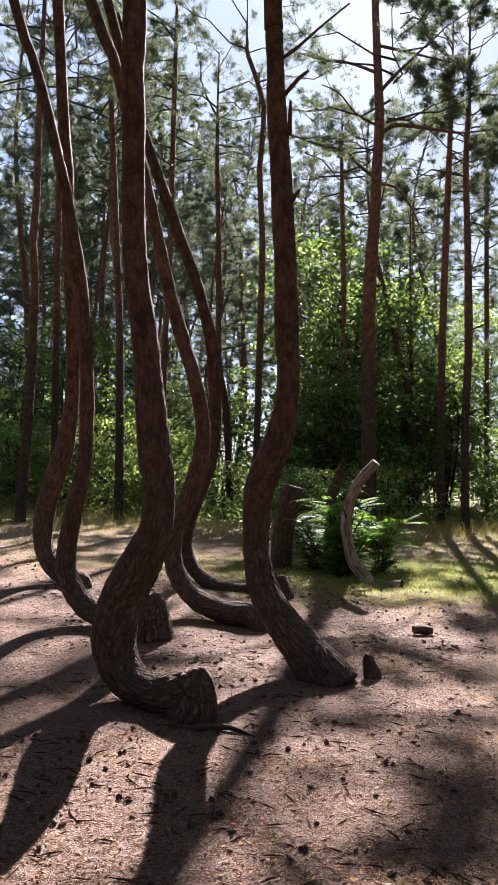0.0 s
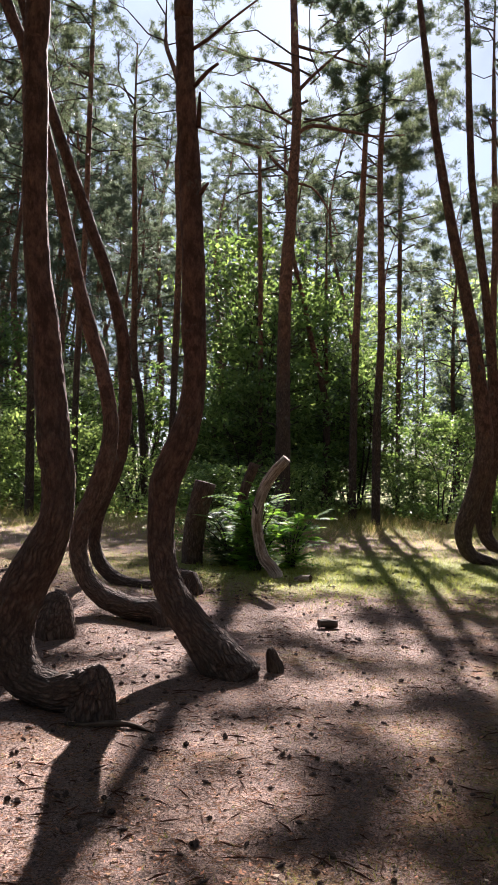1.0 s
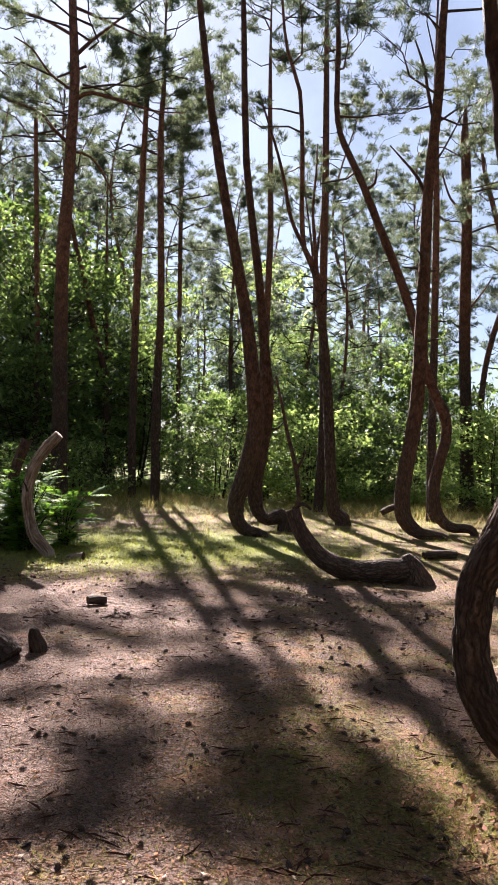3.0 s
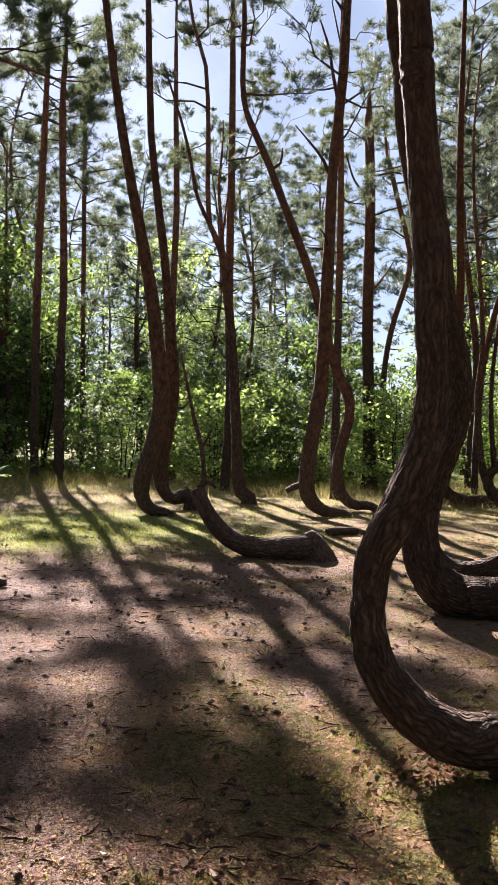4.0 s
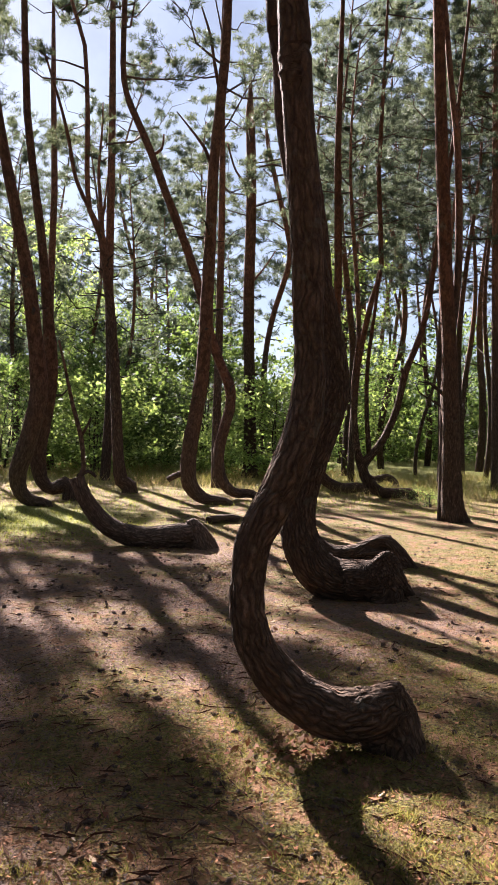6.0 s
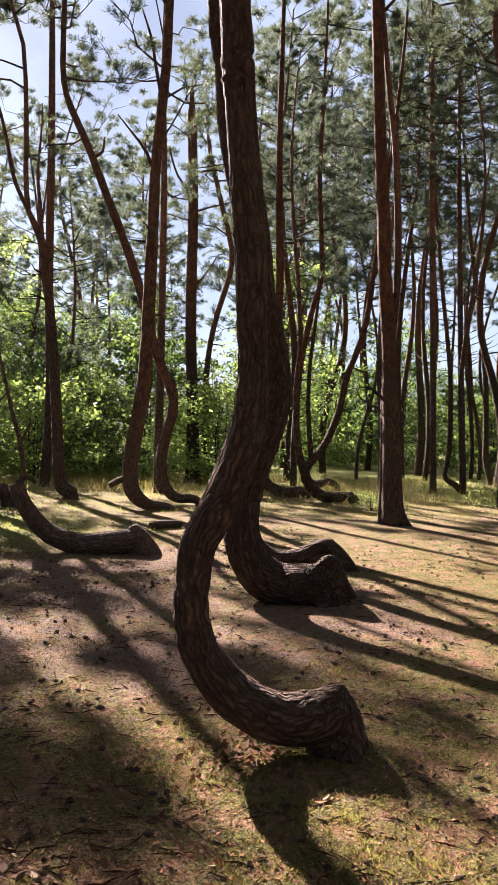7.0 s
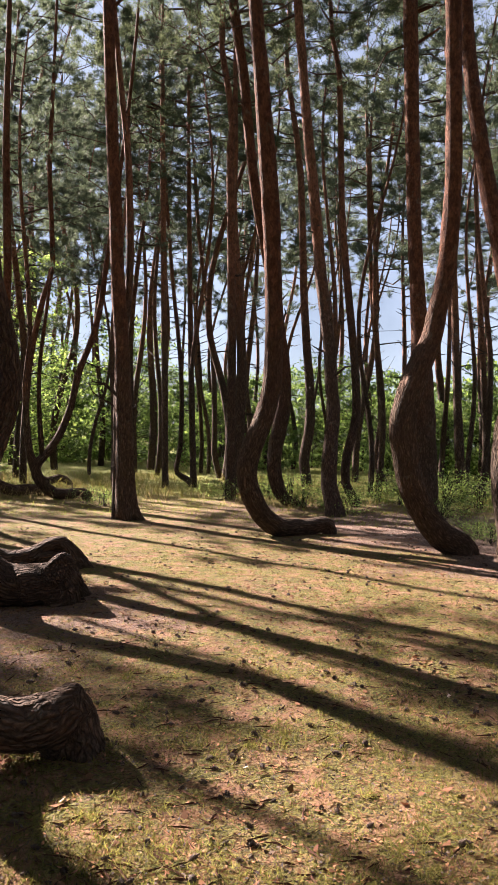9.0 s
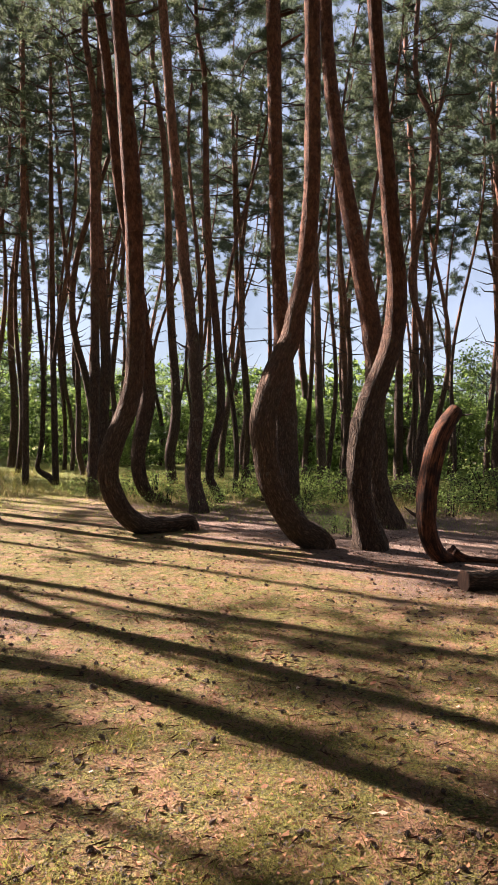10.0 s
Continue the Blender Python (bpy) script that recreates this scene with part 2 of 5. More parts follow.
    sand = mix(n, l, maths(n, l, "MULTIPLY", moss.outputs["Fac"], 0.8), sand, rusty)
    pits = ramp(n, l, noise_tex(n, l, v, 75.0, 3.0, 0.7), [(0.36, (0.8, 0.8, 0.8)), (0.47, (0, 0, 0))])
    l.new(mix(n, l, pits, mix(n, l, cover, sand, green), (0.06, 0.04, 0.03)), p.inputs["Base Color"])
    p.inputs["Roughness"].default_value = 0.92
    p.inputs["Specular IOR Level"].default_value = 0.2
    h = maths(n, l, "MULTIPLY_ADD", fine, 1.0, maths(n, l, "MULTIPLY", grain, 0.35))
    h = maths(n, l, "MULTIPLY_ADD", needles.outputs["Distance"], 0.3, h)
    h = maths(n, l, "MULTIPLY_ADD", specks, 0.8, h)
    clumps = noise_tex(n, l, v, 16.0, 4.0, 0.6)
    h = maths(n, l, "MULTIPLY_ADD", clumps, 1.6, h)
    bump = node(n, "ShaderNodeBump", Strength=1.0, Distance=0.045)
    l.new(h, bump.inputs["Height"])
    l.new(bump.outputs[0], p.inputs["Normal"])
    return m


FLOOR = ground_material()


def plain(name, colour, rough=0.8):
    m, n, l, p = material(name)
    tc = n.new("ShaderNodeTexCoord")
    f = noise_tex(n, l, tc.outputs["Object"], 3.0, 6.0, 0.65)
    l.new(mix(n, l, f, tuple(c * 0.75 for c in colour), tuple(min(1, c * 1.15) for c in colour)), p.inputs["Base Color"])
    p.inputs["Roughness"].default_value = rough
    return m


# ---- mesh helpers ----
rng = np.random.default_rng(7)


def link_mesh(name, verts, faces, mat, parent=None, label="", smooth=False, along=None):
    me = bpy.data.meshes.new(name)
    me.from_pydata([tuple(v) for v in verts], [], faces)
    me.materials.append(mat)
    if along is not None:
        a = me.attributes.new("along", "FLOAT_VECTOR", "POINT")
        a.data.foreach_set("vector", np.asarray(along, np.float32).ravel())
    if smooth:
        me.polygons.foreach_set("use_smooth", np.ones(len(me.polygons), bool))
    me.update()
    ob = new(name, me)
    ob.parent = parent
    if label:
        tagged(ob, label)
    return ob


def link_soup(name, corners, sides, mat, parent=None, label="", extra=None):
    """A mesh of loose faces, each with that many corners (an array of faces x sides x 3)."""
    corners = np.asarray(corners, np.float32).reshape(-1, 3)
    count = len(corners) // sides
    me = bpy.data.meshes.new(name)
    me.vertices.add(len(corners))
    me.vertices.foreach_set("co", corners.ravel())
    me.loops.add(len(corners))
    me.loops.foreach_set("vertex_index", np.arange(len(corners), dtype=np.int32))
    me.polygons.add(count)
    me.polygons.foreach_set("loop_start", np.arange(count, dtype=np.int32) * sides)
    me.update(calc_edges=True)
    me.materials.append(mat)
    ob = new(name, me)
    ob.parent = parent
    if label:
        tagged(ob, label)
    return ob


def spline(points, step):
    """A smooth line through points (x, y, z, r), cut into pieces of about step metres."""
    p = np.asarray(points, float)
    p = np.vstack([2 * p[0] - p[1], p, 2 * p[-1] - p[-2]])
    out = []
    for i in range(1, len(p) - 2):
        a, b, c, d = p[i - 1:i + 3]
        reach = np.linalg.norm(c[:3] - b[:3])
        k = max(2, int(reach / (step(b[2]) if callable(step) else step)))
        t = (np.arange(k) / k)[:, None]
        out.append(0.5 * (2 * b + (c - a) * t + (2 * a - 5 * b + 4 * c - d) * t ** 2 + (3 * b - a - 3 * c + d) * t ** 3))
    out.append(p[-2][None])
    return np.vstack(out)


def tube_data(line, sides, rough=0.0, seed=0, flare=0.0):
    """Verts, faces and bark coordinates of a round stem along line (x, y, z, r)."""
    c, r = line[:, :3], np.maximum(line[:, 3], 0.002)
    tang = np.gradient(c, axis=0)
    tang /= np.linalg.norm(tang, axis=1)[:, None] + 1e-9
    side = np.cross(tang[0], (0.31, 0.95, 0.05))
    side /= np.linalg.norm(side)
    length = np.concatenate([[0], np.cumsum(np.linalg.norm(np.diff(c, axis=0), axis=1))])
    ang = np.arange(sides) * 2 * np.pi / sides
    verts, along = [], []
    for i in range(len(c)):
        side = side - tang[i] * (side @ tang[i])
        side /= np.linalg.norm(side) + 1e-9
        other = np.cross(tang[i], side)
        ring = np.cos(ang)[:, None] * side + np.sin(ang)[:, None] * other
        rr = np.full(sides, r[i])
        flat = np.stack([np.cos(ang) * r[i], np.sin(ang) * r[i], np.full(sides, length[i] + seed * 3.7)], 1)
        if rough:
            for k in range(sides):
                x, y, z = flat[k]
                big = noise.noise((x * 5 + seed, y * 5, z * 2.2))
                w = noise.noise((x * 9, y * 9, z * 5 + seed)) * 0.9
                d = noise.voronoi((x * 21 + w, y * 21 - w, z * 4.5 + seed + w))[0]
                plate = min(1.0, (d[1] - d[0]) * 2.4)
                rr[k] += r[i] * 0.10 * big + rough * 0.35 * (plate - 0.5) + rough * 0.7 * noise.turbulence((x * 30, y * 30, z * 14), 2, False)
                if flare and length[i] < flare:
                    rr[k] += r[i] * (1 - length[i] / flare) * (0.14 * math.sin(5 * ang[k] + seed) + 0.10 * math.sin(9 * ang[k] + 2 * seed))
        verts.append(c[i] + ring * rr[:, None])
        along.append(flat)
    n = len(c)
    verts = np.vstack(verts)
    faces = [(i * sides + k, i * sides + (k + 1) % sides, (i + 1) * sides + (k + 1) % sides, (i + 1) * sides + k)
             for i in range(n - 1) for k in range(sides)]
    if sides > 3:
        faces.append(tuple(range(sides))[::-1])
        faces.append(tuple((n - 1) * sides + k for k in range(sides)))
    return verts, faces, np.vstack(along)


def joined(pieces):
    verts, faces, along, k = [], [], [], 0
    for v, f, a in pieces:
        verts.append(v)
        along.append(a)
        faces += [tuple(i + k for i in face) for face in f]
        k += len(v)
    return np.vstack(verts), faces, np.vstack(along)


def unit(v):
    return v / (np.linalg.norm(v, axis=-1, keepdims=True) + 1e-9)


def tufts(points, ways, blades, length, width, gen):
    """Needle tufts: at each point a spray of thin triangles about the way that the twig grows."""
    p = np.repeat(points, blades, 0)
    d = unit(np.repeat(ways, blades, 0) * 0.8 + gen.normal(0, 0.75, (len(p), 3)))
    s = unit(np.cross(d, gen.normal(0, 1, (len(p), 3)))) * width * gen.uniform(0.6, 1.2, (len(p), 1))
    tip = p + d * length * gen.uniform(0.6, 1.25, (len(p), 1))
    off = gen.normal(0, length * 0.3, p.shape) * np.array([1, 1, 0.6])
    return np.stack([p - s, p + s, tip], 1) + off[:, None]


def leaves(points, size, gen, flat=0.6, corners=4):
    """Pointed oval leaves: a folded rhomb at each point, lying rather flat."""
    n = len(points)
    normal = unit(gen.normal(0, 1, (n, 3)) * (1 - flat) + np.array([0, 0, flat]))
    d = unit(np.cross(normal, gen.normal(0, 1, (n, 3))))
    s = np.cross(normal, d)
    k = size * gen.uniform(0.6, 1.25, (n, 1))
    drop = np.array([0, 0, -0.25]) * k
    if corners == 3:
        return np.stack([points - d * k * 0.8 - s * k * 0.5, points - d * k * 0.6 + s * k * 0.6, points + d * k * 1.3 + drop], 1)
    return np.stack([points - d * k, points + s * k * 0.55, points + d * k * 1.1 + drop, points - s * k * 0.55], 1)


def line_frames(c):
    """Tangents, two cross directions and the length run along a centre line."""
    tang = np.gradient(c, axis=0)
    tang /= np.linalg.norm(tang, axis=1)[:, None] + 1e-9
    side = np.cross(tang[0], (0.31, 0.95, 0.05))
    sides = []
    for t in tang:
        side = side - t * (side @ t)
        side = side / (np.linalg.norm(side) + 1e-9)
        sides.append(side)
    length = np.concatenate([[0], np.cumsum(np.linalg.norm(np.diff(c, axis=0), axis=1))])
    return np.array(sides), np.cross(tang, np.array(sides)), length


def fused(lines, voxel, rough, seed, ease=9):
    """Stems along lines (x, y, z, r) grown into one skin, with furrowed bark. Returns verts, faces and bark coordinates."""
    v, f, _ = joined([tube_data(q, 28) for q in lines])
    me = bpy.data.meshes.new("skin")
    me.from_pydata([tuple(p) for p in v], [], f)
    ob = new("skin", me)
    mod = ob.modifiers.new("skin", "REMESH")
    mod.mode, mod.voxel_size = "VOXEL", voxel
    done = bpy.data.meshes.new_from_object(ob.evaluated_get(bpy.context.evaluated_depsgraph_get()))
    bpy.data.objects.remove(ob)
    bpy.data.meshes.remove(me)
    n = len(done.vertices)
    v = np.empty(n * 3)
    done.vertices.foreach_get("co", v)
    v = v.reshape(-1, 3)
    e = np.empty(len(done.edges) * 2, np.int32)
    done.edges.foreach_get("vertices", e)
    e = e.reshape(-1, 2)
    faces = [tuple(p.vertices) for p in done.polygons]
    deg = np.bincount(e.ravel(), minlength=n)[:, None]
    for _ in range(ease):
        total = np.zeros_like(v)
        np.add.at(total, e[:, 0], v[e[:, 1]])
        np.add.at(total, e[:, 1], v[e[:, 0]])
        v = v * 0.4 + 0.6 * total / deg
    done.vertices.foreach_set("co", v.ravel())
    done.update()
    nrm = np.empty(n * 3)
    done.vertex_normals.foreach_get("vector", nrm)
    nrm = nrm.reshape(-1, 3)
    bpy.data.meshes.remove(done)
    spine = np.vstack([lines[1], lines[0]]) if len(lines) > 1 else lines[0]
    c = spine[:, :3]
    one, two, run = line_frames(c)
    run = run + seed * 3.7
    near = np.concatenate([np.argmin(((v[i:i + 2000, None] - c[None]) ** 2).sum(2), 1) for i in range(0, n, 2000)])
    d = v - c[near]
    along = np.stack([(d * one[near]).sum(1), (d * two[near]).sum(1), run[near] + (d * np.cross(one[near], two[near])).sum(1)], 1)
    push = np.empty(n)
    for k in range(n):
        x, y, z = along[k]
        w = noise.noise((x * 7, y * 7, z * 3 + seed)) * 0.8
        cell = noise.voronoi((x * 34 + w, y * 34 - w, z * 6 + seed + w))[0]
        plate = min(1.0, (cell[1] - cell[0]) * 2.2)
        worn = min(1.0, max(0.25, 1.5 - v[k][2] * 0.45))
        push[k] = rough * (1.2 * worn * (plate - 0.6) + 0.5 * noise.noise((x * 40, y * 40, z * 17))) + 0.011 * noise.noise((x * 6 + seed, y * 6, z * 2.5))
    return v + nrm * push[:, None], faces, along


# ---- pines ----
def pine_crown(axis, low, top, reach, gen, limbs=26, twigs=6, per_twig=8, blades=7, needle=0.15, width=0.012, bias=1.0):
    """Limbs with twigs on a trunk whose axis(z) gives its middle. Returns the wood's pieces and the needle triangles."""
    wood, at, way = [], [], []
    for i in range(limbs):
        f = ((i + gen.uniform(0, 1)) / limbs) ** bias
        z = low + (top - low) * f
        a = gen.uniform(0, 2 * np.pi)
        long = reach * (0.45 + 0.75 * np.sin(np.pi * (0.25 + 0.72 * f))) * gen.uniform(0.55, 1.1)
        rise = 0.15 + 0.75 * f * f + gen.uniform(-0.15, 0.2)
        d = np.array([np.cos(a), np.sin(a), 0])
        q = np.array([-np.sin(a), np.cos(a), 0]) * gen.uniform(-0.3, 0.3)
        foot = np.array(axis(z))
        steps = np.linspace(0, 1, 5)[:, None]
        sag = gen.uniform(0.05, 0.3)
        line = foot + (d + q * steps) * long * steps + np.array([0, 0, 1]) * long * (rise * steps - sag * steps * (1 - steps) * 1.5)
        line[1:] += gen.normal(0, 0.055 * long, (4, 3))
        thick = 0.008 + 0.009 * long
        wood.append(tube_data(np.hstack([line, thick * (1 - 0.85 * steps)]), 4))
        for j in range(twigs):
            t = gen.uniform(0.4, 1.0) if j else 1.0
            k = min(int(t * 4), 3)
            start = line[k] + (line[k + 1] - line[k]) * (t * 4 - k)
            grow = unit(unit(line[k + 1] - line[k]) * 0.7 + gen.normal(0, 0.55, 3) + np.array([0, 0, 0.25]))
            span = long * gen.uniform(0.16, 0.34)
            end = start + grow * span
            wood.append(tube_data(np.array([[*start, thick * 0.3], [*end, 0.003]]), 3))
            u = gen.uniform(0.5, 1.05, per_twig)[:, None]
            at.append(start + grow * span * u + gen.normal(0, span * 0.09 + 0.02, (per_twig, 3)) * np.array([1, 1, 0.6]))
            way.append(np.tile(grow + np.array([0, 0, 0.35]), (per_twig, 1)))
    return wood, tufts(np.vstack(at), unit(np.vstack(way)), blades, needle, width, gen)


def dead_twigs(line, low, high, count, gen, long=0.5):
    """Dry stubs and bare twigs on a trunk between two heights."""
    pieces = []
    rows = line[(line[:, 2] > low) & (line[:, 2] < high)]
    for i in range(count if len(rows) else 0):
        x, y, z, r = rows[gen.integers(len(rows))]
        a = gen.uniform(0, 2 * np.pi)
        d = np.array([np.cos(a), np.sin(a), gen.uniform(-0.1, 0.7)])
        k = long * gen.uniform(0.15, 1.0) ** 1.5 + r
        m = np.array([x, y, z])
        bend = gen.normal(0, 0.12 * k, 3)
        pieces.append(tube_data(np.array([[*m, r * 0.28], [*(m + d * k * 0.55 + bend), r * 0.17], [*(m + d * k), 0.004]]), 5))
    return pieces


def trunk_line(base, turn, path, top, fine, rooted=True):
    h = (math.cos(radians(turn)), math.sin(radians(turn)))
    pts = [(s * h[0], s * h[1], z, r) for s, z, r in path]
    first = list(pts[0])
    if rooted and first[2] < 0.5:
        pts.insert(0, (first[0], first[1], -0.25 - first[3], first[3] * 1.35))
    if top:
        x, y, z, r = pts[-1]
        px, py, pz, _ = pts[-3]
        lean = ((x - px) / (z - pz), (y - py) / (z - pz))
        for f in (0.3, 0.65, 1.0):
            k = (top - z) * f
            ease = k * (1 - 0.6 * f)
            pts.append((x + lean[0] * ease, y + lean[1] * ease, z + k, max(0.02, r * (1 - 0.85 * f))))
    return spline(pts, fine)


def pine(base, turn, path, top=15.0, near=1, crown=9.0, reach=2.2, bark=None, label="", group="", limbs=(), butt=(), stubs=8, foliage=23, fullness=(8, 9, 14, 0.105, 0.0078), shift=0.0, category="tree", name="pine_tree", kind="", roots=(), voxel=0.011):
    """A pine at base. path: offset along the direction of turn, height and radius, up the trunk; then the trunk goes on to the top."""
    gen = np.random.default_rng(int(abs(base[0]) * 971 + abs(base[1]) * 577))
    sides, step = {0: (12, 0.3), 1: (22, 0.09), 2: (60, 0.022)}[near]
    line = trunk_line(base, turn, path, top, (lambda z: step if z < 4.5 else step * 6), not (butt or roots))
    tree = new(name)
    tree.location = (*base, 0)
    rough = {0: 0.0, 1: 0.011, 2: 0.012}[near]
    h = (math.cos(radians(turn)), math.sin(radians(turn)))
    feet = [spline([(s * h[0] + o * h[1], s * h[1] - o * h[0], z, r) for s, o, z, r in piece], 0.03) for piece in butt]
    feet += [spline([(x - base[0], y - base[1], z, r) for x, y, z, r in piece], 0.03) for piece in roots]
    if near == 2:
        cut = int(np.argmax(line[:, 2] > 4.6)) or len(line)
        v, f, a = joined([fused([line[:cut], *feet], voxel, 0.005, gen.uniform(0, 9)), tube_data(line[max(0, cut - 1):], 24)])
    else:
        v, f, a = joined([tube_data(line, sides, rough, gen.uniform(0, 9), 0.0 if feet else 0.9)] +
                         [tube_data(q, sides, rough * 1.3, gen.uniform(0, 9) + k, 0.5) for k, q in enumerate(feet)])
    link_mesh("trunk", v, f, bark or BARK, tree, smooth=True, along=a)
    for limb in limbs:
        lv = spline([(s * h[0] + o * h[1], s * h[1] - o * h[0], z, r) for s, o, z, r in limb], 0.15)
        v, f, a = tube_data(lv, 10)
        link_mesh("limb", v, f, bark or BARK, tree, smooth=True, along=a)
    if top:
        axis = lambda z: [np.interp(z, line[:, 2], line[:, k]) for k in range(3)]
        leaning = lambda z: [axis(z)[0] + shift * min(1, max(0, (z - crown) / 3)), *axis(z)[1:]]
        wood, green = pine_crown(leaning if shift else axis, crown, top, reach, gen, foliage, *fullness)
        v, f, a = joined(wood)
        tagged(link_mesh("branchwork", v, f, BARK_THIN, tree, along=a), kind="stuff")
        link_soup("crown", green, 3, NEEDLES, tree)
        for v, f, a in dead_twigs(line, 1.6, crown + 1, stubs, gen, 0.22 if near == 2 else 0.5):
            link_mesh("dead_branch", v, f, BARK_THIN, tree, along=a)
    elif stubs:
        for v, f, a in dead_twigs(line, 0.3, 2.0, stubs, gen, 0.25):
            link_mesh("dead_branch", v, f, BARK_THIN, tree, along=a)
    tagged(tree, label, category, group, kind)
    return tree


# base, direction of the bend, then offset along it, height and radius up the trunk
pine((-0.51, 4.91), 150, [(-0.02, 0.17, 0.104), (0.14, 0.11, 0.116), (0.29, 0.08, 0.111), (0.52, 0.14, 0.124), (0.62, 0.35, 0.136), (0.54, 0.63, 0.132), (0.40, 0.88, 0.117), (0.32, 1.08, 0.099), (0.32, 1.32, 0.096), (0.36, 1.48, 0.095), (0.41, 1.82, 0.092), (0.46, 2.16, 0.078), (0.54, 2.50, 0.077), (0.58, 2.85, 0.077), (0.60, 3.20, 0.076), (0.62, 3.56, 0.075), (0.64, 3.91, 0.073), (0.64, 4.27, 0.070)],
     near=2, bark=BARK, foliage=20, stubs=0, fullness=(6, 6, 4, 0.4, 0.06), group="crooked pines of the grove", label="crooked Scots pine with swept base and reddish flaky bark",
     butt=[[(0.02, 0, -0.05, 0.152), (0.00, 0, 0.06, 0.127), (0.00, 0, 0.17, 0.101), (-0.00, 0, 0.25, 0.063), (-0.00, 0, 0.28, 0.025)]],
     limbs=[[(0.65, 0, 3.92, 0.016), (0.70, 0, 4.04, 0.014), (0.77, 0, 4.22, 0.011)], [(0.58, 0, 3.23, 0.014), (0.62, 0, 3.31, 0.010), (0.65, 0, 3.37, 0.007)]])
pine((0.25, 5.78), 150, [(-0.12, -0.05, 0.171), (0.03, 0.09, 0.162), (0.19, 0.22, 0.138), (0.36, 0.38, 0.121), (0.48, 0.57, 0.107), (0.54, 0.80, 0.096), (0.55, 1.04, 0.098), (0.53, 1.28, 0.108), (0.43, 1.52, 0.107), (0.36, 1.74, 0.093), (0.33, 1.95, 0.084), (0.33, 2.15, 0.085), (0.35, 2.31, 0.087), (0.37, 2.71, 0.085), (0.41, 3.11, 0.080), (0.44, 3.52, 0.080), (0.49, 3.93, 0.072), (0.52, 4.35, 0.067), (0.55, 4.77, 0.067)],
     near=2, bark=BARK, foliage=20, stubs=0, fullness=(6, 6, 4, 0.4, 0.06), group="crooked pines of the grove", label="crooked Scots pine with swept base and reddish flaky bark",
     butt=[[(-0.02, 0, -0.11, 0.180), (-0.02, 0, 0.02, 0.158), (-0.03, 0, 0.13, 0.098)]],
     limbs=[[(0.46, 0, 4.32, 0.014), (0.33, 0, 4.37, 0.012), (0.15, 0, 4.47, 0.008), (-0.06, 0, 4.57, 0.006)], [(0.43, 0, 4.05, 0.016), (0.32, 0, 4.14, 0.014), (0.24, 0, 4.18, 0.010)], [(0.38, 0, 3.75, 0.018), (0.38, 0, 3.91, 0.014), (0.38, 0, 4.00, 0.008)], [(0.35, 0, 3.27, 0.018), (0.31, 0, 3.32, 0.014), (0.28, 0, 3.35, 0.008)]])
pine((-2.16, 9.14), 150, [(0.04, 0.07, 0.081), (0.32, 0.09, 0.095), (0.53, 0.20, 0.109), (0.68, 0.39, 0.110), (0.69, 0.71, 0.117), (0.58, 1.11, 0.116), (0.42, 1.50, 0.109), (0.34, 1.88, 0.089), (0.32, 2.27, 0.077), (0.34, 2.78, 0.074), (0.41, 3.43, 0.071), (0.48, 4.09, 0.071), (0.54, 4.76, 0.072), (0.63, 5.44, 0.066), (0.71, 6.13, 0.066), (0.79, 6.82, 0.067)],
     near=1, bark=BARK, foliage=20, stubs=0, fullness=(6, 6, 4, 0.4, 0.06), group="crooked pines of the grove", label="crooked Scots pine with swept base and reddish flaky bark")
pine((-1.06, 6.83), 150, [(0.01, 0.20, 0.123), (0.29, 0.15, 0.107), (0.60, 0.13, 0.105), (0.84, 0.24, 0.102), (0.98, 0.45, 0.089), (0.97, 0.70, 0.084), (0.91, 0.99, 0.079), (0.84, 1.24, 0.069), (0.80, 1.49, 0.063), (0.80, 1.78, 0.061), (0.81, 2.08, 0.061), (0.85, 2.47, 0.062), (0.94, 2.98, 0.060), (1.07, 3.49, 0.055), (1.23, 4.03, 0.051), (1.43, 4.59, 0.047), (1.66, 5.17, 0.048), (1.95, 5.79, 0.049)],
     near=1, bark=BARK, foliage=20, stubs=0, fullness=(6, 6, 4, 0.4, 0.06), group="crooked pines of the grove", label="crooked Scots pine with swept base and reddish flaky bark",
     butt=[[(-0.00, 0, -0.04, 0.173), (0.00, 0, 0.11, 0.159), (-0.02, 0, 0.26, 0.114), (-0.05, 0, 0.34, 0.054)]])
pine((-0.23, 7.39), 150, [(0.00, 0.08, 0.113), (0.30, 0.09, 0.101), (0.63, 0.16, 0.098), (0.84, 0.31, 0.089), (0.95, 0.54, 0.085), (0.90, 0.83, 0.090), (0.75, 1.16, 0.089), (0.65, 1.53, 0.078), (0.65, 1.79, 0.068), (0.71, 2.05, 0.065), (0.80, 2.31, 0.066), (0.92, 2.59, 0.067), (1.12, 3.14, 0.060), (1.29, 3.71, 0.058), (1.48, 4.30, 0.056), (1.70, 4.91, 0.057), (1.93, 5.54, 0.058), (2.27, 6.23, 0.059)],
     near=1, bark=BARK, foliage=20, stubs=0, fullness=(6, 6, 4, 0.4, 0.06), group="crooked pines of the grove", label="crooked Scots pine with swept base and reddish flaky bark")
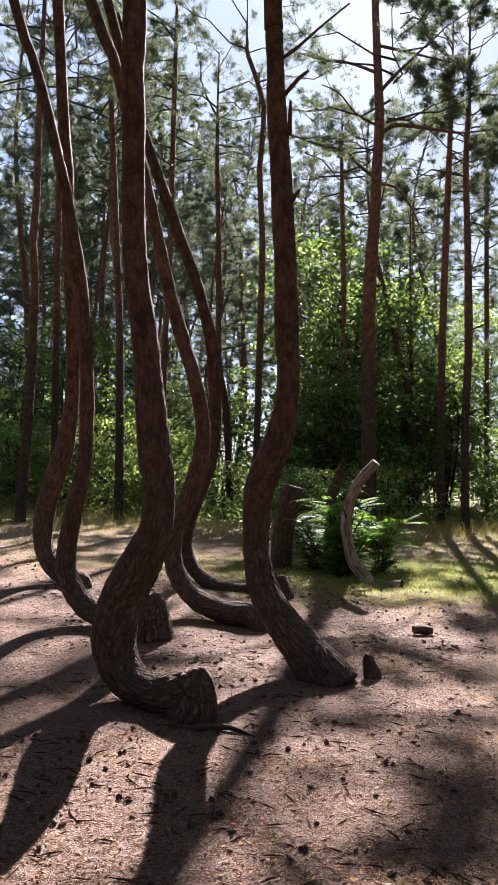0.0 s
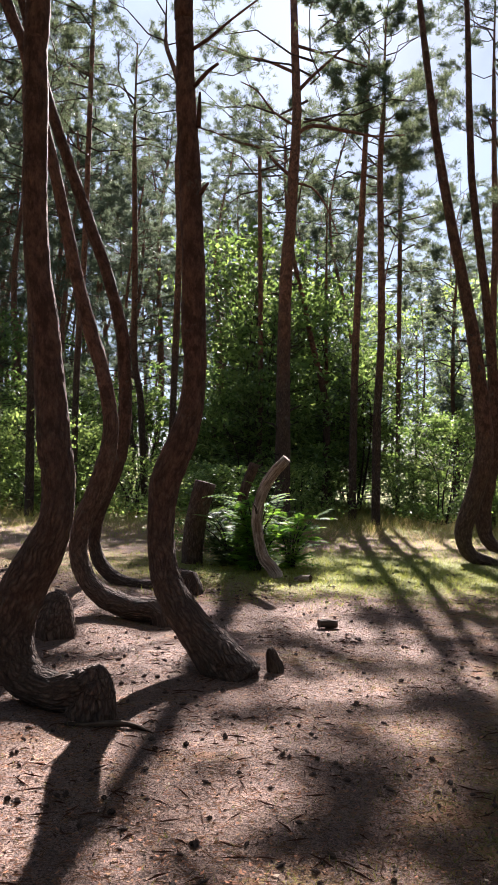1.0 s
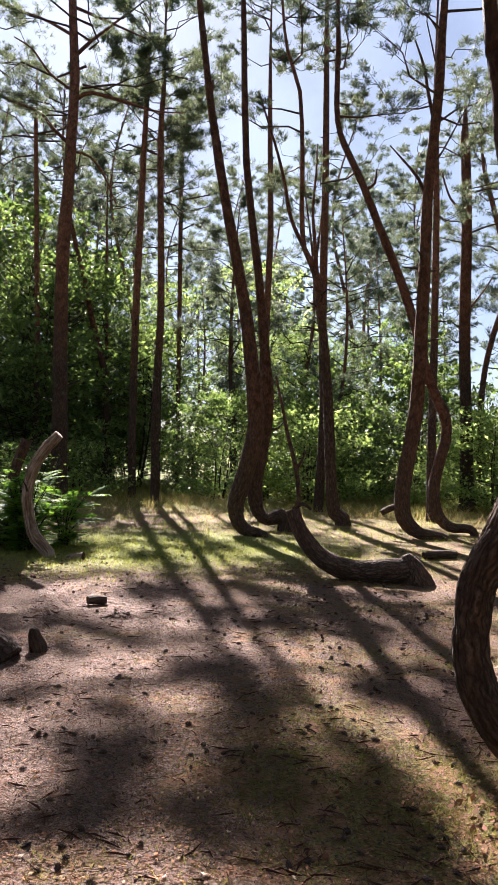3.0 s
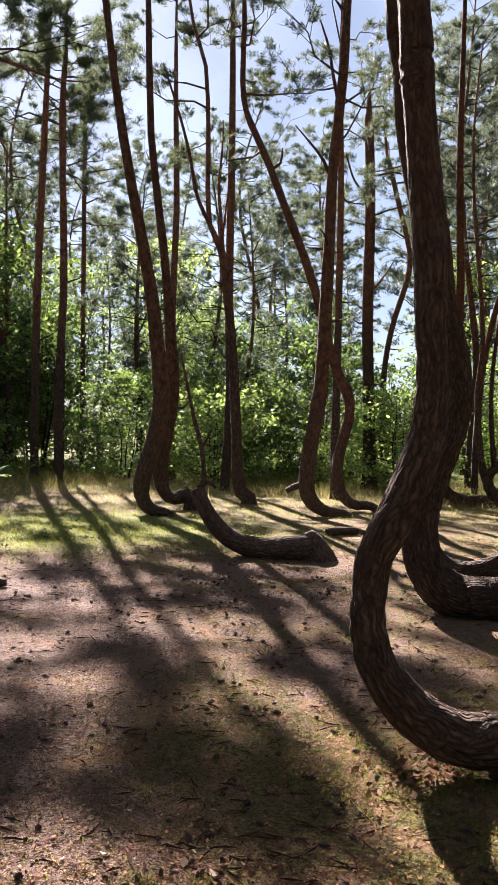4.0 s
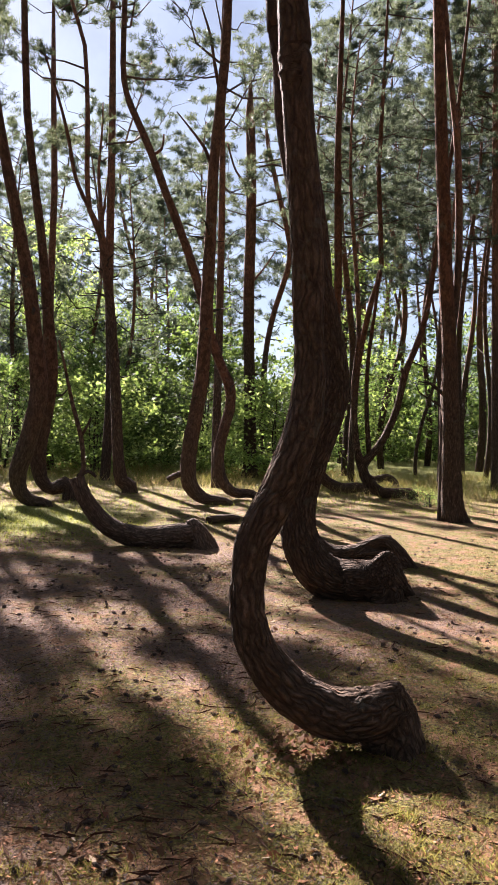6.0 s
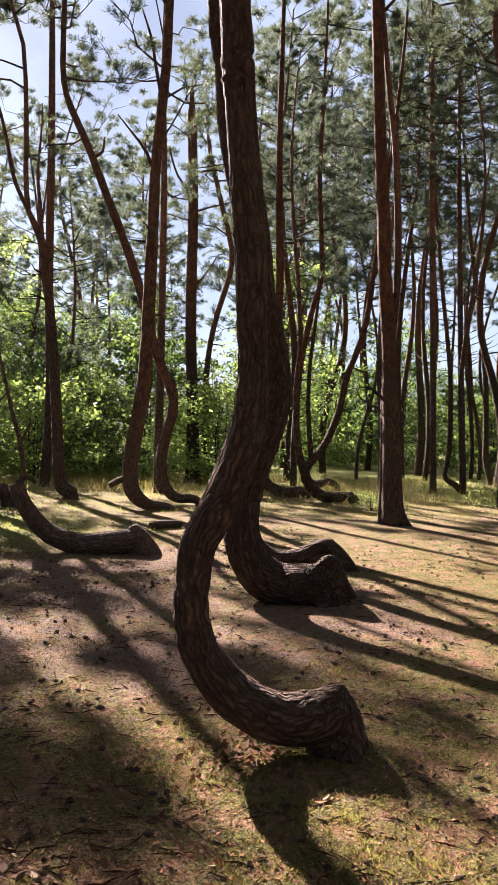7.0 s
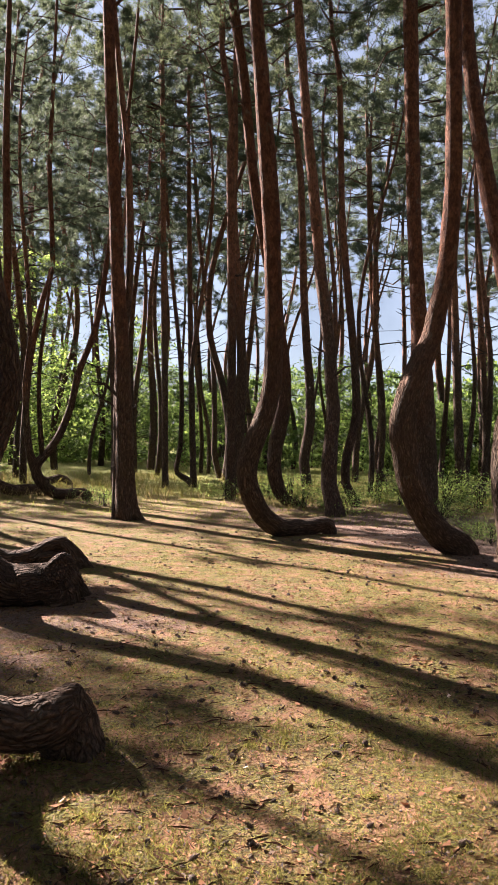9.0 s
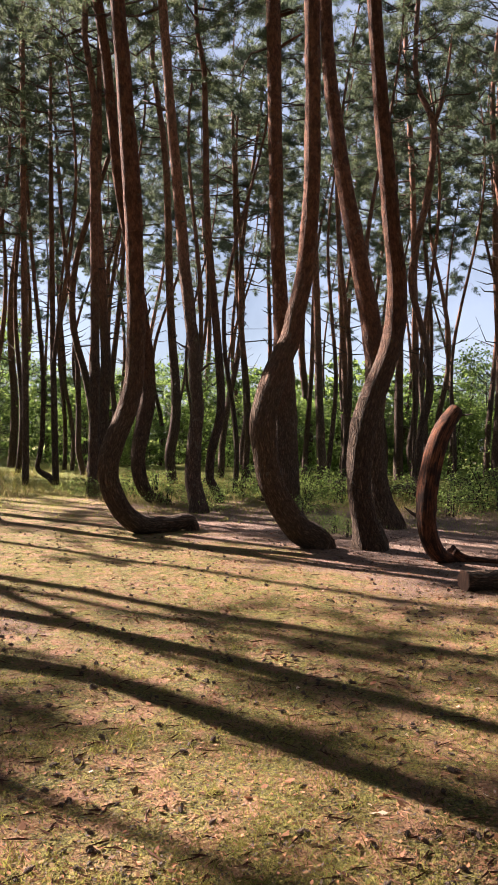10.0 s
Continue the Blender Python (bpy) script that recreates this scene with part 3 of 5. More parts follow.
pine((-0.03, 9.02), 150, [(0.00, 0.14, 0.116), (0.40, 0.03, 0.075), (0.84, 0.03, 0.077), (1.12, 0.17, 0.078), (1.27, 0.43, 0.076), (1.23, 0.76, 0.076), (1.09, 1.09, 0.078), (0.97, 1.42, 0.081), (0.92, 1.81, 0.078), (0.93, 2.20, 0.078), (0.96, 2.53, 0.075), (1.01, 2.86, 0.072), (1.25, 3.54, 0.066), (1.58, 4.25, 0.068), (1.91, 4.99, 0.066), (2.25, 5.76, 0.063), (2.52, 6.55, 0.061), (2.82, 7.36, 0.062)],
     near=1, bark=BARK, foliage=20, stubs=0, fullness=(6, 6, 4, 0.4, 0.06), group="crooked pines of the grove", label="crooked Scots pine with swept base and reddish flaky bark")
pine((1.08, 10.36), 150, [(0.02, 0.04, 0.084), (0.19, 0.21, 0.078), (0.29, 0.48, 0.071), (0.32, 0.76, 0.071), (0.26, 1.05, 0.071), (0.13, 1.28, 0.071), (-0.06, 1.49, 0.063)],
     top=0, near=1, stubs=3, bark=DEAD, name="dead_trunk", label="bare grey curved dead trunk, cut off at the top", category="tree trunk")
pine((2.11, 19.33), 173, [(0.00, 0.07, 0.214), (0.04, 1.81, 0.181), (0.10, 3.83, 0.162), (0.12, 5.86, 0.149), (0.06, 7.23, 0.135), (0.03, 8.59, 0.122), (0.00, 9.96, 0.115), (0.10, 11.35, 0.095), (0.18, 12.74, 0.082)],
     near=1, top=12.8, bark=BARK_TALL, crown=8.9, reach=2.5, foliage=13, shift=0.6, fullness=(7, 10, 12, 0.15, 0.0095), label="tall Scots pine with wide bare limbs and thin crown", group="straight pines of the grove",
     limbs=[[(0.12, 0, 8.43, 0.047), (0.46, 0, 8.71, 0.041), (0.78, 0, 9.05, 0.034), (1.50, 0, 9.25, 0.027), (2.13, 0, 9.51, 0.014)], [(0.13, 0, 10.96, 0.041), (0.74, 0, 11.21, 0.034), (1.56, 0, 11.39, 0.028), (2.40, 0, 11.67, 0.014)], [(0.07, 0, 9.66, 0.034), (0.57, 0, 9.98, 0.027), (0.99, 0, 10.49, 0.021), (1.40, 0, 10.71, 0.014)], [(-0.07, 0, 9.47, 0.054), (-0.38, 0, 9.65, 0.047), (-1.18, 0, 9.54, 0.040), (-1.90, 0, 9.41, 0.027), (-2.61, 0, 9.46, 0.013)], [(-0.01, 0, 10.49, 0.048), (-0.35, 0, 10.88, 0.041), (-0.64, 0, 11.15, 0.034), (-1.13, 0, 11.63, 0.020)], [(-0.05, 0, 8.23, 0.034), (-0.42, 0, 8.14, 0.027), (-0.76, 0, 7.73, 0.027), (-1.08, 0, 7.05, 0.013)], [(0.10, 0, 11.62, 0.041), (-0.60, 0, 11.42, 0.034), (-1.67, 0, 11.10, 0.013)]])
pine((0.00, 11.52), 179, [(0.00, 0.04, 0.149), (-0.03, 0.59, 0.150), (-0.15, 1.13, 0.142)],
     top=0, near=1, stubs=0, bark=BARK, name="cut_trunk", label="sawn-off reddish pine trunk standing in the shrubs", category="tree stump")
pine((0.64, 12.70), 177, [(0.00, 0.04, 0.078), (-0.10, 0.87, 0.078), (-0.27, 1.42, 0.078)],
     top=0, near=1, stubs=0, bark=BARK, name="cut_trunk", label="sawn-off reddish pine trunk standing in the shrubs", category="tree stump")
pine((0.59, 5.86), 173, [(0.00, -0.02, 0.062), (0.01, 0.05, 0.054), (0.025, 0.1, 0.043), (0.035, 0.14, 0.034), (0.045, 0.165, 0.018)],
     top=0, near=1, stubs=0, bark=DEAD_DARK, name="stump", label="small dark rotten stump on the sand", category="tree stump")
pine((-5.66, 17.53), -162, [(0.00, 0.06, 0.123), (-0.06, 1.54, 0.111), (-0.11, 3.40, 0.105), (-0.12, 5.28, 0.093), (-0.04, 6.14, 0.087), (-0.09, 7.15, 0.081), (-0.07, 8.66, 0.075)],
     near=0, bark=BARK_TALL, label="straight slender Scots pine with reddish upper bark", group="straight pines of the grove")
pine((-5.46, 19.51), -164, [(0.00, 0.07, 0.096), (0.07, 1.99, 0.089), (0.12, 4.33, 0.083), (0.18, 7.11, 0.076)],
     near=0, bark=BARK_TALL, label="straight slender Scots pine with reddish upper bark", group="straight pines of the grove")
pine((-3.85, 19.31), -169, [(0.00, 0.14, 0.108), (0.03, 1.22, 0.102), (0.13, 4.34, 0.088), (0.32, 7.07, 0.082), (0.51, 9.81, 0.068)],
     near=0, bark=BARK_TALL, label="straight slender Scots pine with reddish upper bark", group="straight pines of the grove")
pine((-3.05, 20.76), -172, [(0.01, 0.22, 0.087), (0.06, 3.87, 0.080), (-0.00, 6.37, 0.073), (0.02, 10.53, 0.066), (0.03, 12.62, 0.052)],
     near=0, bark=BARK_TALL, label="straight slender Scots pine with reddish upper bark", group="straight pines of the grove")
pine((-1.31, 21.66), -177, [(0.01, 0.23, 0.091), (0.22, 2.95, 0.091), (0.44, 4.16, 0.084), (0.52, 6.61, 0.076), (0.65, 9.38, 0.061)],
     near=0, bark=BARK_TALL, top=12.6, crown=9.5, foliage=11, label="straight slender Scots pine with reddish upper bark", group="straight pines of the grove")
pine((-0.62, 20.90), -179, [(0.00, 0.15, 0.095), (0.02, 1.90, 0.088), (0.02, 5.28, 0.088), (0.04, 7.35, 0.081), (0.17, 9.13, 0.074), (0.10, 10.78, 0.067), (0.56, 12.12, 0.059)],
     near=0, bark=BARK_TALL, top=13.2, crown=10.0, foliage=10, label="straight slender Scots pine with reddish upper bark", group="straight pines of the grove")
pine((4.18, 21.14), 168, [(0.00, 0.15, 0.110), (0.05, 1.90, 0.103), (0.07, 4.85, 0.096), (0.04, 7.52, 0.089), (0.00, 10.21, 0.067)],
     near=0, bark=BARK_TALL, top=13.2, crown=9.0, reach=1.7, foliage=26, fullness=(7, 10, 12, 0.15, 0.0095), label="tall Scots pine with a dense dark crown", group="straight pines of the grove")
pine((5.50, 23.91), 167, [(0.00, 0.17, 0.075), (0.07, 3.66, 0.067), (0.15, 7.01, 0.067), (0.26, 11.25, 0.051)],
     near=0, bark=BARK_TALL, top=12.6, crown=8.6, reach=2.4, foliage=17, fullness=(7, 10, 12, 0.15, 0.0095), label="tall Scots pine with a dense dark crown", group="straight pines of the grove")
pine((3.97, 24.38), 170, [(0.00, 0.17, 0.102), (0.04, 2.80, 0.102), (0.23, 3.99, 0.094), (0.61, 5.36, 0.086), (0.84, 6.40, 0.077), (1.14, 7.45, 0.069)],
     near=0, top=12.0, crown=8.5, foliage=14, bark=BARK_TALL, label="straight slender Scots pine with reddish upper bark", group="straight pines of the grove")
pine((6.57, 25.73), 165, [(0.00, 0.18, 0.080), (0.11, 4.93, 0.072), (0.21, 9.28, 0.072), (0.27, 12.03, 0.063)],
     near=0, bark=BARK_TALL, top=11.8, crown=7.8, reach=2.4, foliage=17, fullness=(7, 10, 12, 0.15, 0.0095), label="tall Scots pine with a dense dark crown", group="straight pines of the grove")
pine((1.85, 23.29), 175, [(0.00, 0.16, 0.081), (0.09, 4.48, 0.073), (0.33, 10.09, 0.058)],
     near=0, bark=BARK_TALL, top=12.0, crown=9.0, foliage=10, label="straight slender Scots pine with reddish upper bark", group="straight pines of the grove")
pine((4.34, 12.46), 150, [(-0.32, 0.03, 0.062), (-0.06, 0.07, 0.097), (0.12, 0.21, 0.115), (0.18, 0.46, 0.133), (0.09, 0.81, 0.141), (-0.02, 1.21, 0.141), (-0.11, 1.70, 0.141), (-0.09, 2.14, 0.132), (-0.03, 2.58, 0.119), (0.10, 3.45, 0.105), (0.28, 4.32, 0.092), (0.47, 5.17, 0.083), (0.65, 6.03, 0.074), (0.81, 6.88, 0.065), (0.94, 7.73, 0.056)],
     near=1, bark=BARK, crown=11.5, reach=1.6, foliage=10, group="crooked pines of the grove", label="crooked Scots pine with swept base and reddish flaky bark",
     limbs=[[(0.63, 0, 5.94, 0.039), (0.75, 0, 6.45, 0.030), (0.83, 0, 6.88, 0.026), (0.81, 0, 7.40, 0.022)]])
pine((5.32, 13.14), 150, [(0.00, 0.12, 0.135), (0.10, 0.26, 0.135), (0.31, 0.18, 0.106), (0.50, 0.31, 0.115), (0.58, 0.77, 0.134), (0.51, 1.25, 0.134), (0.43, 1.74, 0.125), (0.41, 2.22, 0.115), (0.44, 2.69, 0.105), (0.54, 3.64, 0.081), (0.66, 4.59, 0.071), (0.81, 5.52, 0.067), (0.93, 6.46, 0.062), (0.99, 7.39, 0.057), (1.04, 8.32, 0.052)],
     near=1, bark=BARK, crown=11.5, reach=1.6, foliage=10, group="crooked pines of the grove", label="crooked Scots pine with swept base and reddish flaky bark")
pine((4.69, 7.96), 150, [(0.03, 0.15, 0.13), (0.32, 0.105, 0.138), (0.66, 0.1, 0.122), (0.96, 0.2, 0.106), (1.17, 0.41, 0.094), (1.28, 0.60, 0.084), (1.33, 0.74, 0.081)],
     top=0, near=1, stubs=0, bark=BARK, name="cut_trunk", label="crooked cut pine trunk lying on the ground with raised end", category="tree trunk",
     butt=[[(-0.08, 0, -0.12, 0.195), (-0.04, 0, 0.05, 0.158), (0.02, 0, 0.20, 0.113), (0.07, 0, 0.31, 0.050)]],
     limbs=[[(1.32, 0, 0.72, 0.028), (1.26, 0, 0.85, 0.025), (1.30, 0, 1.19, 0.025), (1.40, 0, 1.53, 0.022), (1.48, 0, 1.87, 0.016), (1.57, 0, 2.23, 0.012)], [(1.30, 0, 1.19, 0.019), (1.23, 0, 1.32, 0.012), (1.20, 0, 1.41, 0.009)], [(1.32, 0, 0.75, 0.025), (1.21, 0, 0.81, 0.022), (1.12, 0, 0.75, 0.016)]])
pine((6.83, 14.11), 154, [(-0.04, 0.13, 0.141), (0.11, 0.24, 0.130), (0.19, 0.75, 0.108), (0.25, 1.61, 0.102), (0.36, 2.90, 0.091), (0.49, 3.96, 0.086), (0.64, 4.85, 0.075), (0.87, 5.31, 0.048), (0.94, 6.05, 0.048), (0.97, 7.10, 0.042), (1.06, 8.34, 0.037), (1.33, 9.15, 0.032)],
     top=12.0, near=1, crown=6.3, reach=1.5, foliage=11, bark=BARK_TALL, label="slender Scots pine with a small high crown", group="straight pines of the grove",
     limbs=[[(0.62, 0, 4.85, 0.048), (0.67, 0, 5.43, 0.037), (0.73, 0, 6.06, 0.027), (0.69, 0, 6.80, 0.021), (0.69, 0, 7.33, 0.011)], [(0.84, 0, 5.26, 0.043), (1.14, 0, 5.87, 0.037), (1.30, 0, 6.60, 0.032), (1.50, 0, 7.31, 0.026), (1.87, 0, 8.37, 0.016)], [(0.63, 0, 5.12, 0.027), (0.57, 0, 5.76, 0.016), (0.51, 0, 6.50, 0.011)]])
pine((7.29, 11.93), 150, [(-0.39, 0.03, 0.058), (0.05, 0.10, 0.107), (0.30, 0.33, 0.131), (0.35, 0.67, 0.135), (0.31, 1.15, 0.130), (0.21, 1.83, 0.121), (0.14, 2.80, 0.116), (0.13, 3.76, 0.106), (0.11, 4.72, 0.096), (0.11, 5.67, 0.091), (0.05, 6.62, 0.086), (-0.02, 7.57, 0.081), (-0.04, 8.52, 0.072)],
     top=13.0, near=1, bark=BARK, crown=6.8, reach=1.8, foliage=10, fullness=(8, 9, 14, 0.105, 0.0082), group="crooked pines of the grove", label="crooked Scots pine with swept base and reddish flaky bark",
     limbs=[[(0.34, 0, 0.42, 0.063), (0.48, 0, 0.51, 0.058), (0.69, 0, 0.40, 0.048)], [(0.02, 0, 6.91, 0.038), (0.15, 0, 7.47, 0.029), (0.24, 0, 7.94, 0.024), (0.40, 0, 8.40, 0.014)], [(0.11, 0, 5.67, 0.034), (0.26, 0, 6.04, 0.029), (0.52, 0, 6.36, 0.019), (0.76, 0, 6.63, 0.010)]])
pine((8.31, 12.48), 150, [(-0.30, 0.09, 0.073), (0.10, 0.14, 0.094), (0.32, 0.37, 0.104), (0.40, 0.79, 0.104), (0.33, 1.26, 0.099), (0.22, 1.73, 0.099), (0.25, 2.09, 0.093), (0.41, 2.45, 0.088), (0.60, 2.91, 0.088), (0.77, 3.52, 0.083), (0.98, 4.18, 0.082), (1.27, 4.93, 0.077), (1.51, 5.48, 0.072), (1.82, 6.23, 0.067), (2.10, 6.82, 0.061), (2.30, 7.26, 0.056), (2.38, 7.81, 0.051), (2.39, 8.92, 0.046)],
     top=12.5, near=1, bark=BARK, crown=6.3, reach=1.7, foliage=9, fullness=(8, 9, 14, 0.105, 0.0082), group="crooked pines of the grove", label="crooked Scots pine with swept base and reddish flaky bark",
     limbs=[[(1.82, 0, 6.21, 0.036), (1.64, 0, 6.32, 0.026), (1.61, 0, 6.59, 0.015)]])
pine((9.39, 14.98), 148, [(0.00, 0.06, 0.111), (0.03, 1.11, 0.099), (0.05, 3.20, 0.086), (0.07, 4.67, 0.080), (0.11, 6.85, 0.067), (0.19, 8.66, 0.061)],
     near=0, crown=6.5, reach=1.6, foliage=12, top=11.5, bark=BARK_TALL, label="slender Scots pine with a small high crown", group="straight pines of the grove")
# added pine: its high crown is there to shade the moss on the right
pine((7.80, 20.80), 160, [(0.00, 0.06, 0.12), (0.05, 2.2, 0.105), (0.12, 4.6, 0.095), (0.1, 7.4, 0.085), (0.2, 9.8, 0.07), (0.24, 11.0, 0.06)],
     near=0, top=14.6, crown=12.0, reach=1.6, foliage=15, bark=BARK_TALL, label="slender Scots pine with a small high crown", group="straight pines of the grove")
# another added pine, set where its crown throws shade on the right foreground
pine((7.78, 17.20), 140, [(0.00, 0.06, 0.12), (-0.05, 2.2, 0.105), (0.06, 4.6, 0.095), (0.1, 7.4, 0.085), (0.16, 9.8, 0.07), (0.2, 11.0, 0.06)],
     near=0, top=13.6, crown=10.2, reach=1.7, foliage=18, bark=BARK_TALL, label="slender Scots pine with a small high crown", group="straight pines of the grove")
# added as well: a narrow crown to shade the middle of the clearing
pine((4.45, 19.60), 150, [(0.00, 0.06, 0.11), (0.06, 2.4, 0.098), (0.02, 4.8, 0.09), (0.12, 7.2, 0.08), (0.2, 9.0, 0.07), (0.16, 10.2, 0.06)],
     near=0, top=12.9, crown=9.6, reach=1.2, foliage=20, bark=BARK_TALL, label="slender Scots pine with a small high crown", group="straight pines of the grove")
pine((12.18, 17.69), 145, [(0.00, 0.06, 0.241), (0.02, 0.63, 0.181), (0.08, 2.13, 0.158), (0.17, 3.63, 0.150), (0.22, 5.12, 0.150), (0.23, 6.61, 0.142), (0.27, 8.09, 0.134), (0.36, 9.57, 0.119)],
     near=0, top=10.6, crown=6.8, reach=1.9, foliage=13, bark=BARK_TALL, label="slender Scots pine with a small high crown", group="straight pines of the grove",
     limbs=[[(0.27, 0, 7.65, 0.045), (0.67, 0, 8.08, 0.030), (0.93, 0, 8.81, 0.022)], [(0.19, 0, 5.12, 0.037), (-0.17, 0, 5.58, 0.022), (-0.45, 0, 6.03, 0.015)]])
pine((13.56, 19.10), 144, [(0.00, 0.12, 0.099), (0.04, 1.56, 0.090), (0.00, 3.53, 0.082), (-0.23, 4.84, 0.082), (-0.52, 5.83, 0.082), (-0.57, 6.64, 0.073), (-0.24, 7.93, 0.073), (0.10, 9.21, 0.065)],
     near=0, top=10.8, crown=6.5, reach=1.8, foliage=12, bark=BARK_TALL, label="slender Scots pine with a small high crown", group="straight pines of the grove")
pine((2.675, 2.804), 150, [(0.075, 0.24, 0.068), (0.16, 0.176, 0.112), (0.266, 0.155, 0.112), (0.373, 0.176, 0.109), (0.511, 0.251, 0.101), (0.618, 0.368, 0.094), (0.682, 0.475, 0.084), (0.714, 0.613, 0.079), (0.714, 0.773, 0.079), (0.703, 0.89, 0.084), (0.628, 1.05, 0.088), (0.575, 1.167, 0.086), (0.532, 1.284, 0.084), (0.501, 1.412, 0.079), (0.49, 1.529, 0.077), (0.49, 1.657, 0.071), (0.501, 1.838, 0.071), (0.511, 2.029, 0.072), (0.532, 2.221, 0.073), (0.556, 2.455, 0.073), (0.58, 2.69, 0.072), (0.603, 2.924, 0.07), (0.626, 3.148, 0.068)],
     near=2, bark=BARK_GREY, foliage=20, stubs=0, fullness=(6, 6, 4, 0.4, 0.06), group="crooked pines of the grove", label="crooked Scots pine, base bent like a hook, dark furrowed bark",
     roots=[[(2.70, 2.90, -0.16, 0.17), (2.68, 2.885, -0.02, 0.145), (2.65, 2.87, 0.10, 0.12), (2.615, 2.855, 0.20, 0.10), (2.59, 2.85, 0.265, 0.07)],
            [(2.62, 2.855, 0.22, 0.075), (2.70, 2.85, 0.08, 0.075), (2.755, 2.84, -0.02, 0.06), (2.80, 2.83, -0.10, 0.04)],
            [(2.60, 2.83, 0.2, 0.075), (2.615, 2.79, 0.06, 0.065), (2.62, 2.755, -0.06, 0.055)],
            [(2.56, 2.87, 0.16, 0.09), (2.575, 2.88, 0.02, 0.08), (2.565, 2.90, -0.1, 0.07)],
            [(2.585, 2.85, 0.27, 0.05), (2.63, 2.835, 0.255, 0.045), (2.67, 2.82, 0.16, 0.045), (2.70, 2.80, 0.0, 0.045)]])
pine((4.893, 5.047), 150, [(0.125, 0.25, 0.1), (0.26, 0.17, 0.15), (0.52, 0.14, 0.175), (0.686, 0.225, 0.178), (0.801, 0.392, 0.163), (0.853, 0.6, 0.145), (0.832, 0.829, 0.131), (0.77, 1.057, 0.123), (0.697, 1.286, 0.119), (0.624, 1.515, 0.114), (0.593, 1.744, 0.11), (0.614, 1.973, 0.105), (0.697, 2.326, 0.105), (0.842, 2.815, 0.1), (0.96, 3.335, 0.107), (1.064, 3.897, 0.113), (1.106, 4.333, 0.119), (1.158, 4.77, 0.126)],
     near=2, bark=BARK_GREY, foliage=20, stubs=0, fullness=(6, 6, 4, 0.4, 0.06), group="crooked pines of the grove", label="crooked Scots pine with a wide split hump at its base",
     roots=[[(5.22, 5.14, -0.1, 0.04), (5.08, 5.11, 0.0, 0.06), (4.96, 5.08, 0.10, 0.07), (4.85, 5.06, 0.22, 0.075), (4.76, 5.04, 0.33, 0.065), (4.70, 5.03, 0.36, 0.055)],
            [(4.46, 5.22, 0.13, 0.17), (4.56, 5.13, 0.16, 0.15), (4.66, 5.06, 0.22, 0.13), (4.72, 5.03, 0.33, 0.07)],
            [(4.60, 5.10, 0.2, 0.12), (4.63, 5.03, 0.1, 0.10), (4.62, 4.99, -0.05, 0.08)],
            [(4.72, 5.03, 0.34, 0.065), (4.77, 4.99, 0.22, 0.06), (4.80, 4.97, 0.08, 0.055), (4.83, 4.95, -0.08, 0.05)],
            [(4.70, 5.04, 0.33, 0.06), (4.70, 4.98, 0.2, 0.055), (4.71, 4.94, 0.06, 0.05), (4.72, 4.92, -0.06, 0.045)],
            [(4.60, 5.05, 0.29, 0.05), (4.66, 5.02, 0.35, 0.05), (4.74, 5.0, 0.36, 0.05), (4.80, 5.02, 0.28, 0.05)]], voxel=0.014)
pine((6.09, 6.11), 135, [(0.0, -0.02, 0.085), (0.092, 0.12, 0.085), (0.212, 0.235, 0.08), (0.332, 0.21, 0.085), (0.495, 0.12, 0.09), (0.728, 0.075, 0.1), (0.955, 0.16, 0.112), (1.082, 0.45, 0.115), (1.082, 0.75, 0.112), (0.976, 1.15, 0.11), (0.933, 1.7, 0.105), (0.962, 2.87, 0.1), (1.089, 3.74, 0.095), (1.266, 4.6, 0.09), (1.435, 5.41, 0.085), (1.506, 5.75, 0.085)],
     near=1, bark=BARK_GREY, foliage=12, stubs=0, fullness=(6, 6, 4, 0.4, 0.06), group="crooked pines of the grove", label="crooked Scots pine with a humped root behind another trunk",
     roots=[[(5.74, 6.42, 0.07, 0.1), (5.86, 6.31, 0.1, 0.11), (5.97, 6.2, 0.05, 0.1), (6.05, 6.13, -0.04, 0.08)], [(5.9, 6.28, 0.25, 0.06), (5.99, 6.2, 0.2, 0.06), (6.07, 6.1, 0.06, 0.06), (6.16, 6.02, -0.06, 0.05)], [(5.93, 6.23, 0.24, 0.055), (5.98, 6.12, 0.08, 0.055), (6.0, 6.05, -0.06, 0.05)]])
pine((9.79, 8.70), 130, [(0.00, 0.03, 0.190), (0.04, 0.71, 0.154), (0.12, 2.06, 0.131), (0.19, 2.97, 0.113), (0.27, 3.87, 0.109), (0.33, 4.77, 0.104), (0.40, 5.67, 0.099), (0.46, 6.57, 0.095), (0.52, 7.47, 0.090), (0.57, 8.37, 0.081)],
     near=1, crown=10.5, reach=1.7, foliage=12, bark=BARK_ROUGH, label="slender Scots pine with a small high crown", group="straight pines of the grove",
     roots=[[(9.79, 8.7, 0.3, 0.14), (9.87, 8.62, 0.1, 0.1), (9.97, 8.52, -0.05, 0.07)], [(9.77, 8.7, 0.3, 0.13), (9.7, 8.62, 0.1, 0.1), (9.66, 8.55, -0.05, 0.07)], [(9.8, 8.72, 0.25, 0.14), (9.95, 8.7, 0.07, 0.09), (10.1, 8.66, -0.05, 0.06)]],
     limbs=[[(0.55, 0, 8.01, 0.036), (0.38, 0, 8.19, 0.027), (0.20, 0, 8.38, 0.018)]])
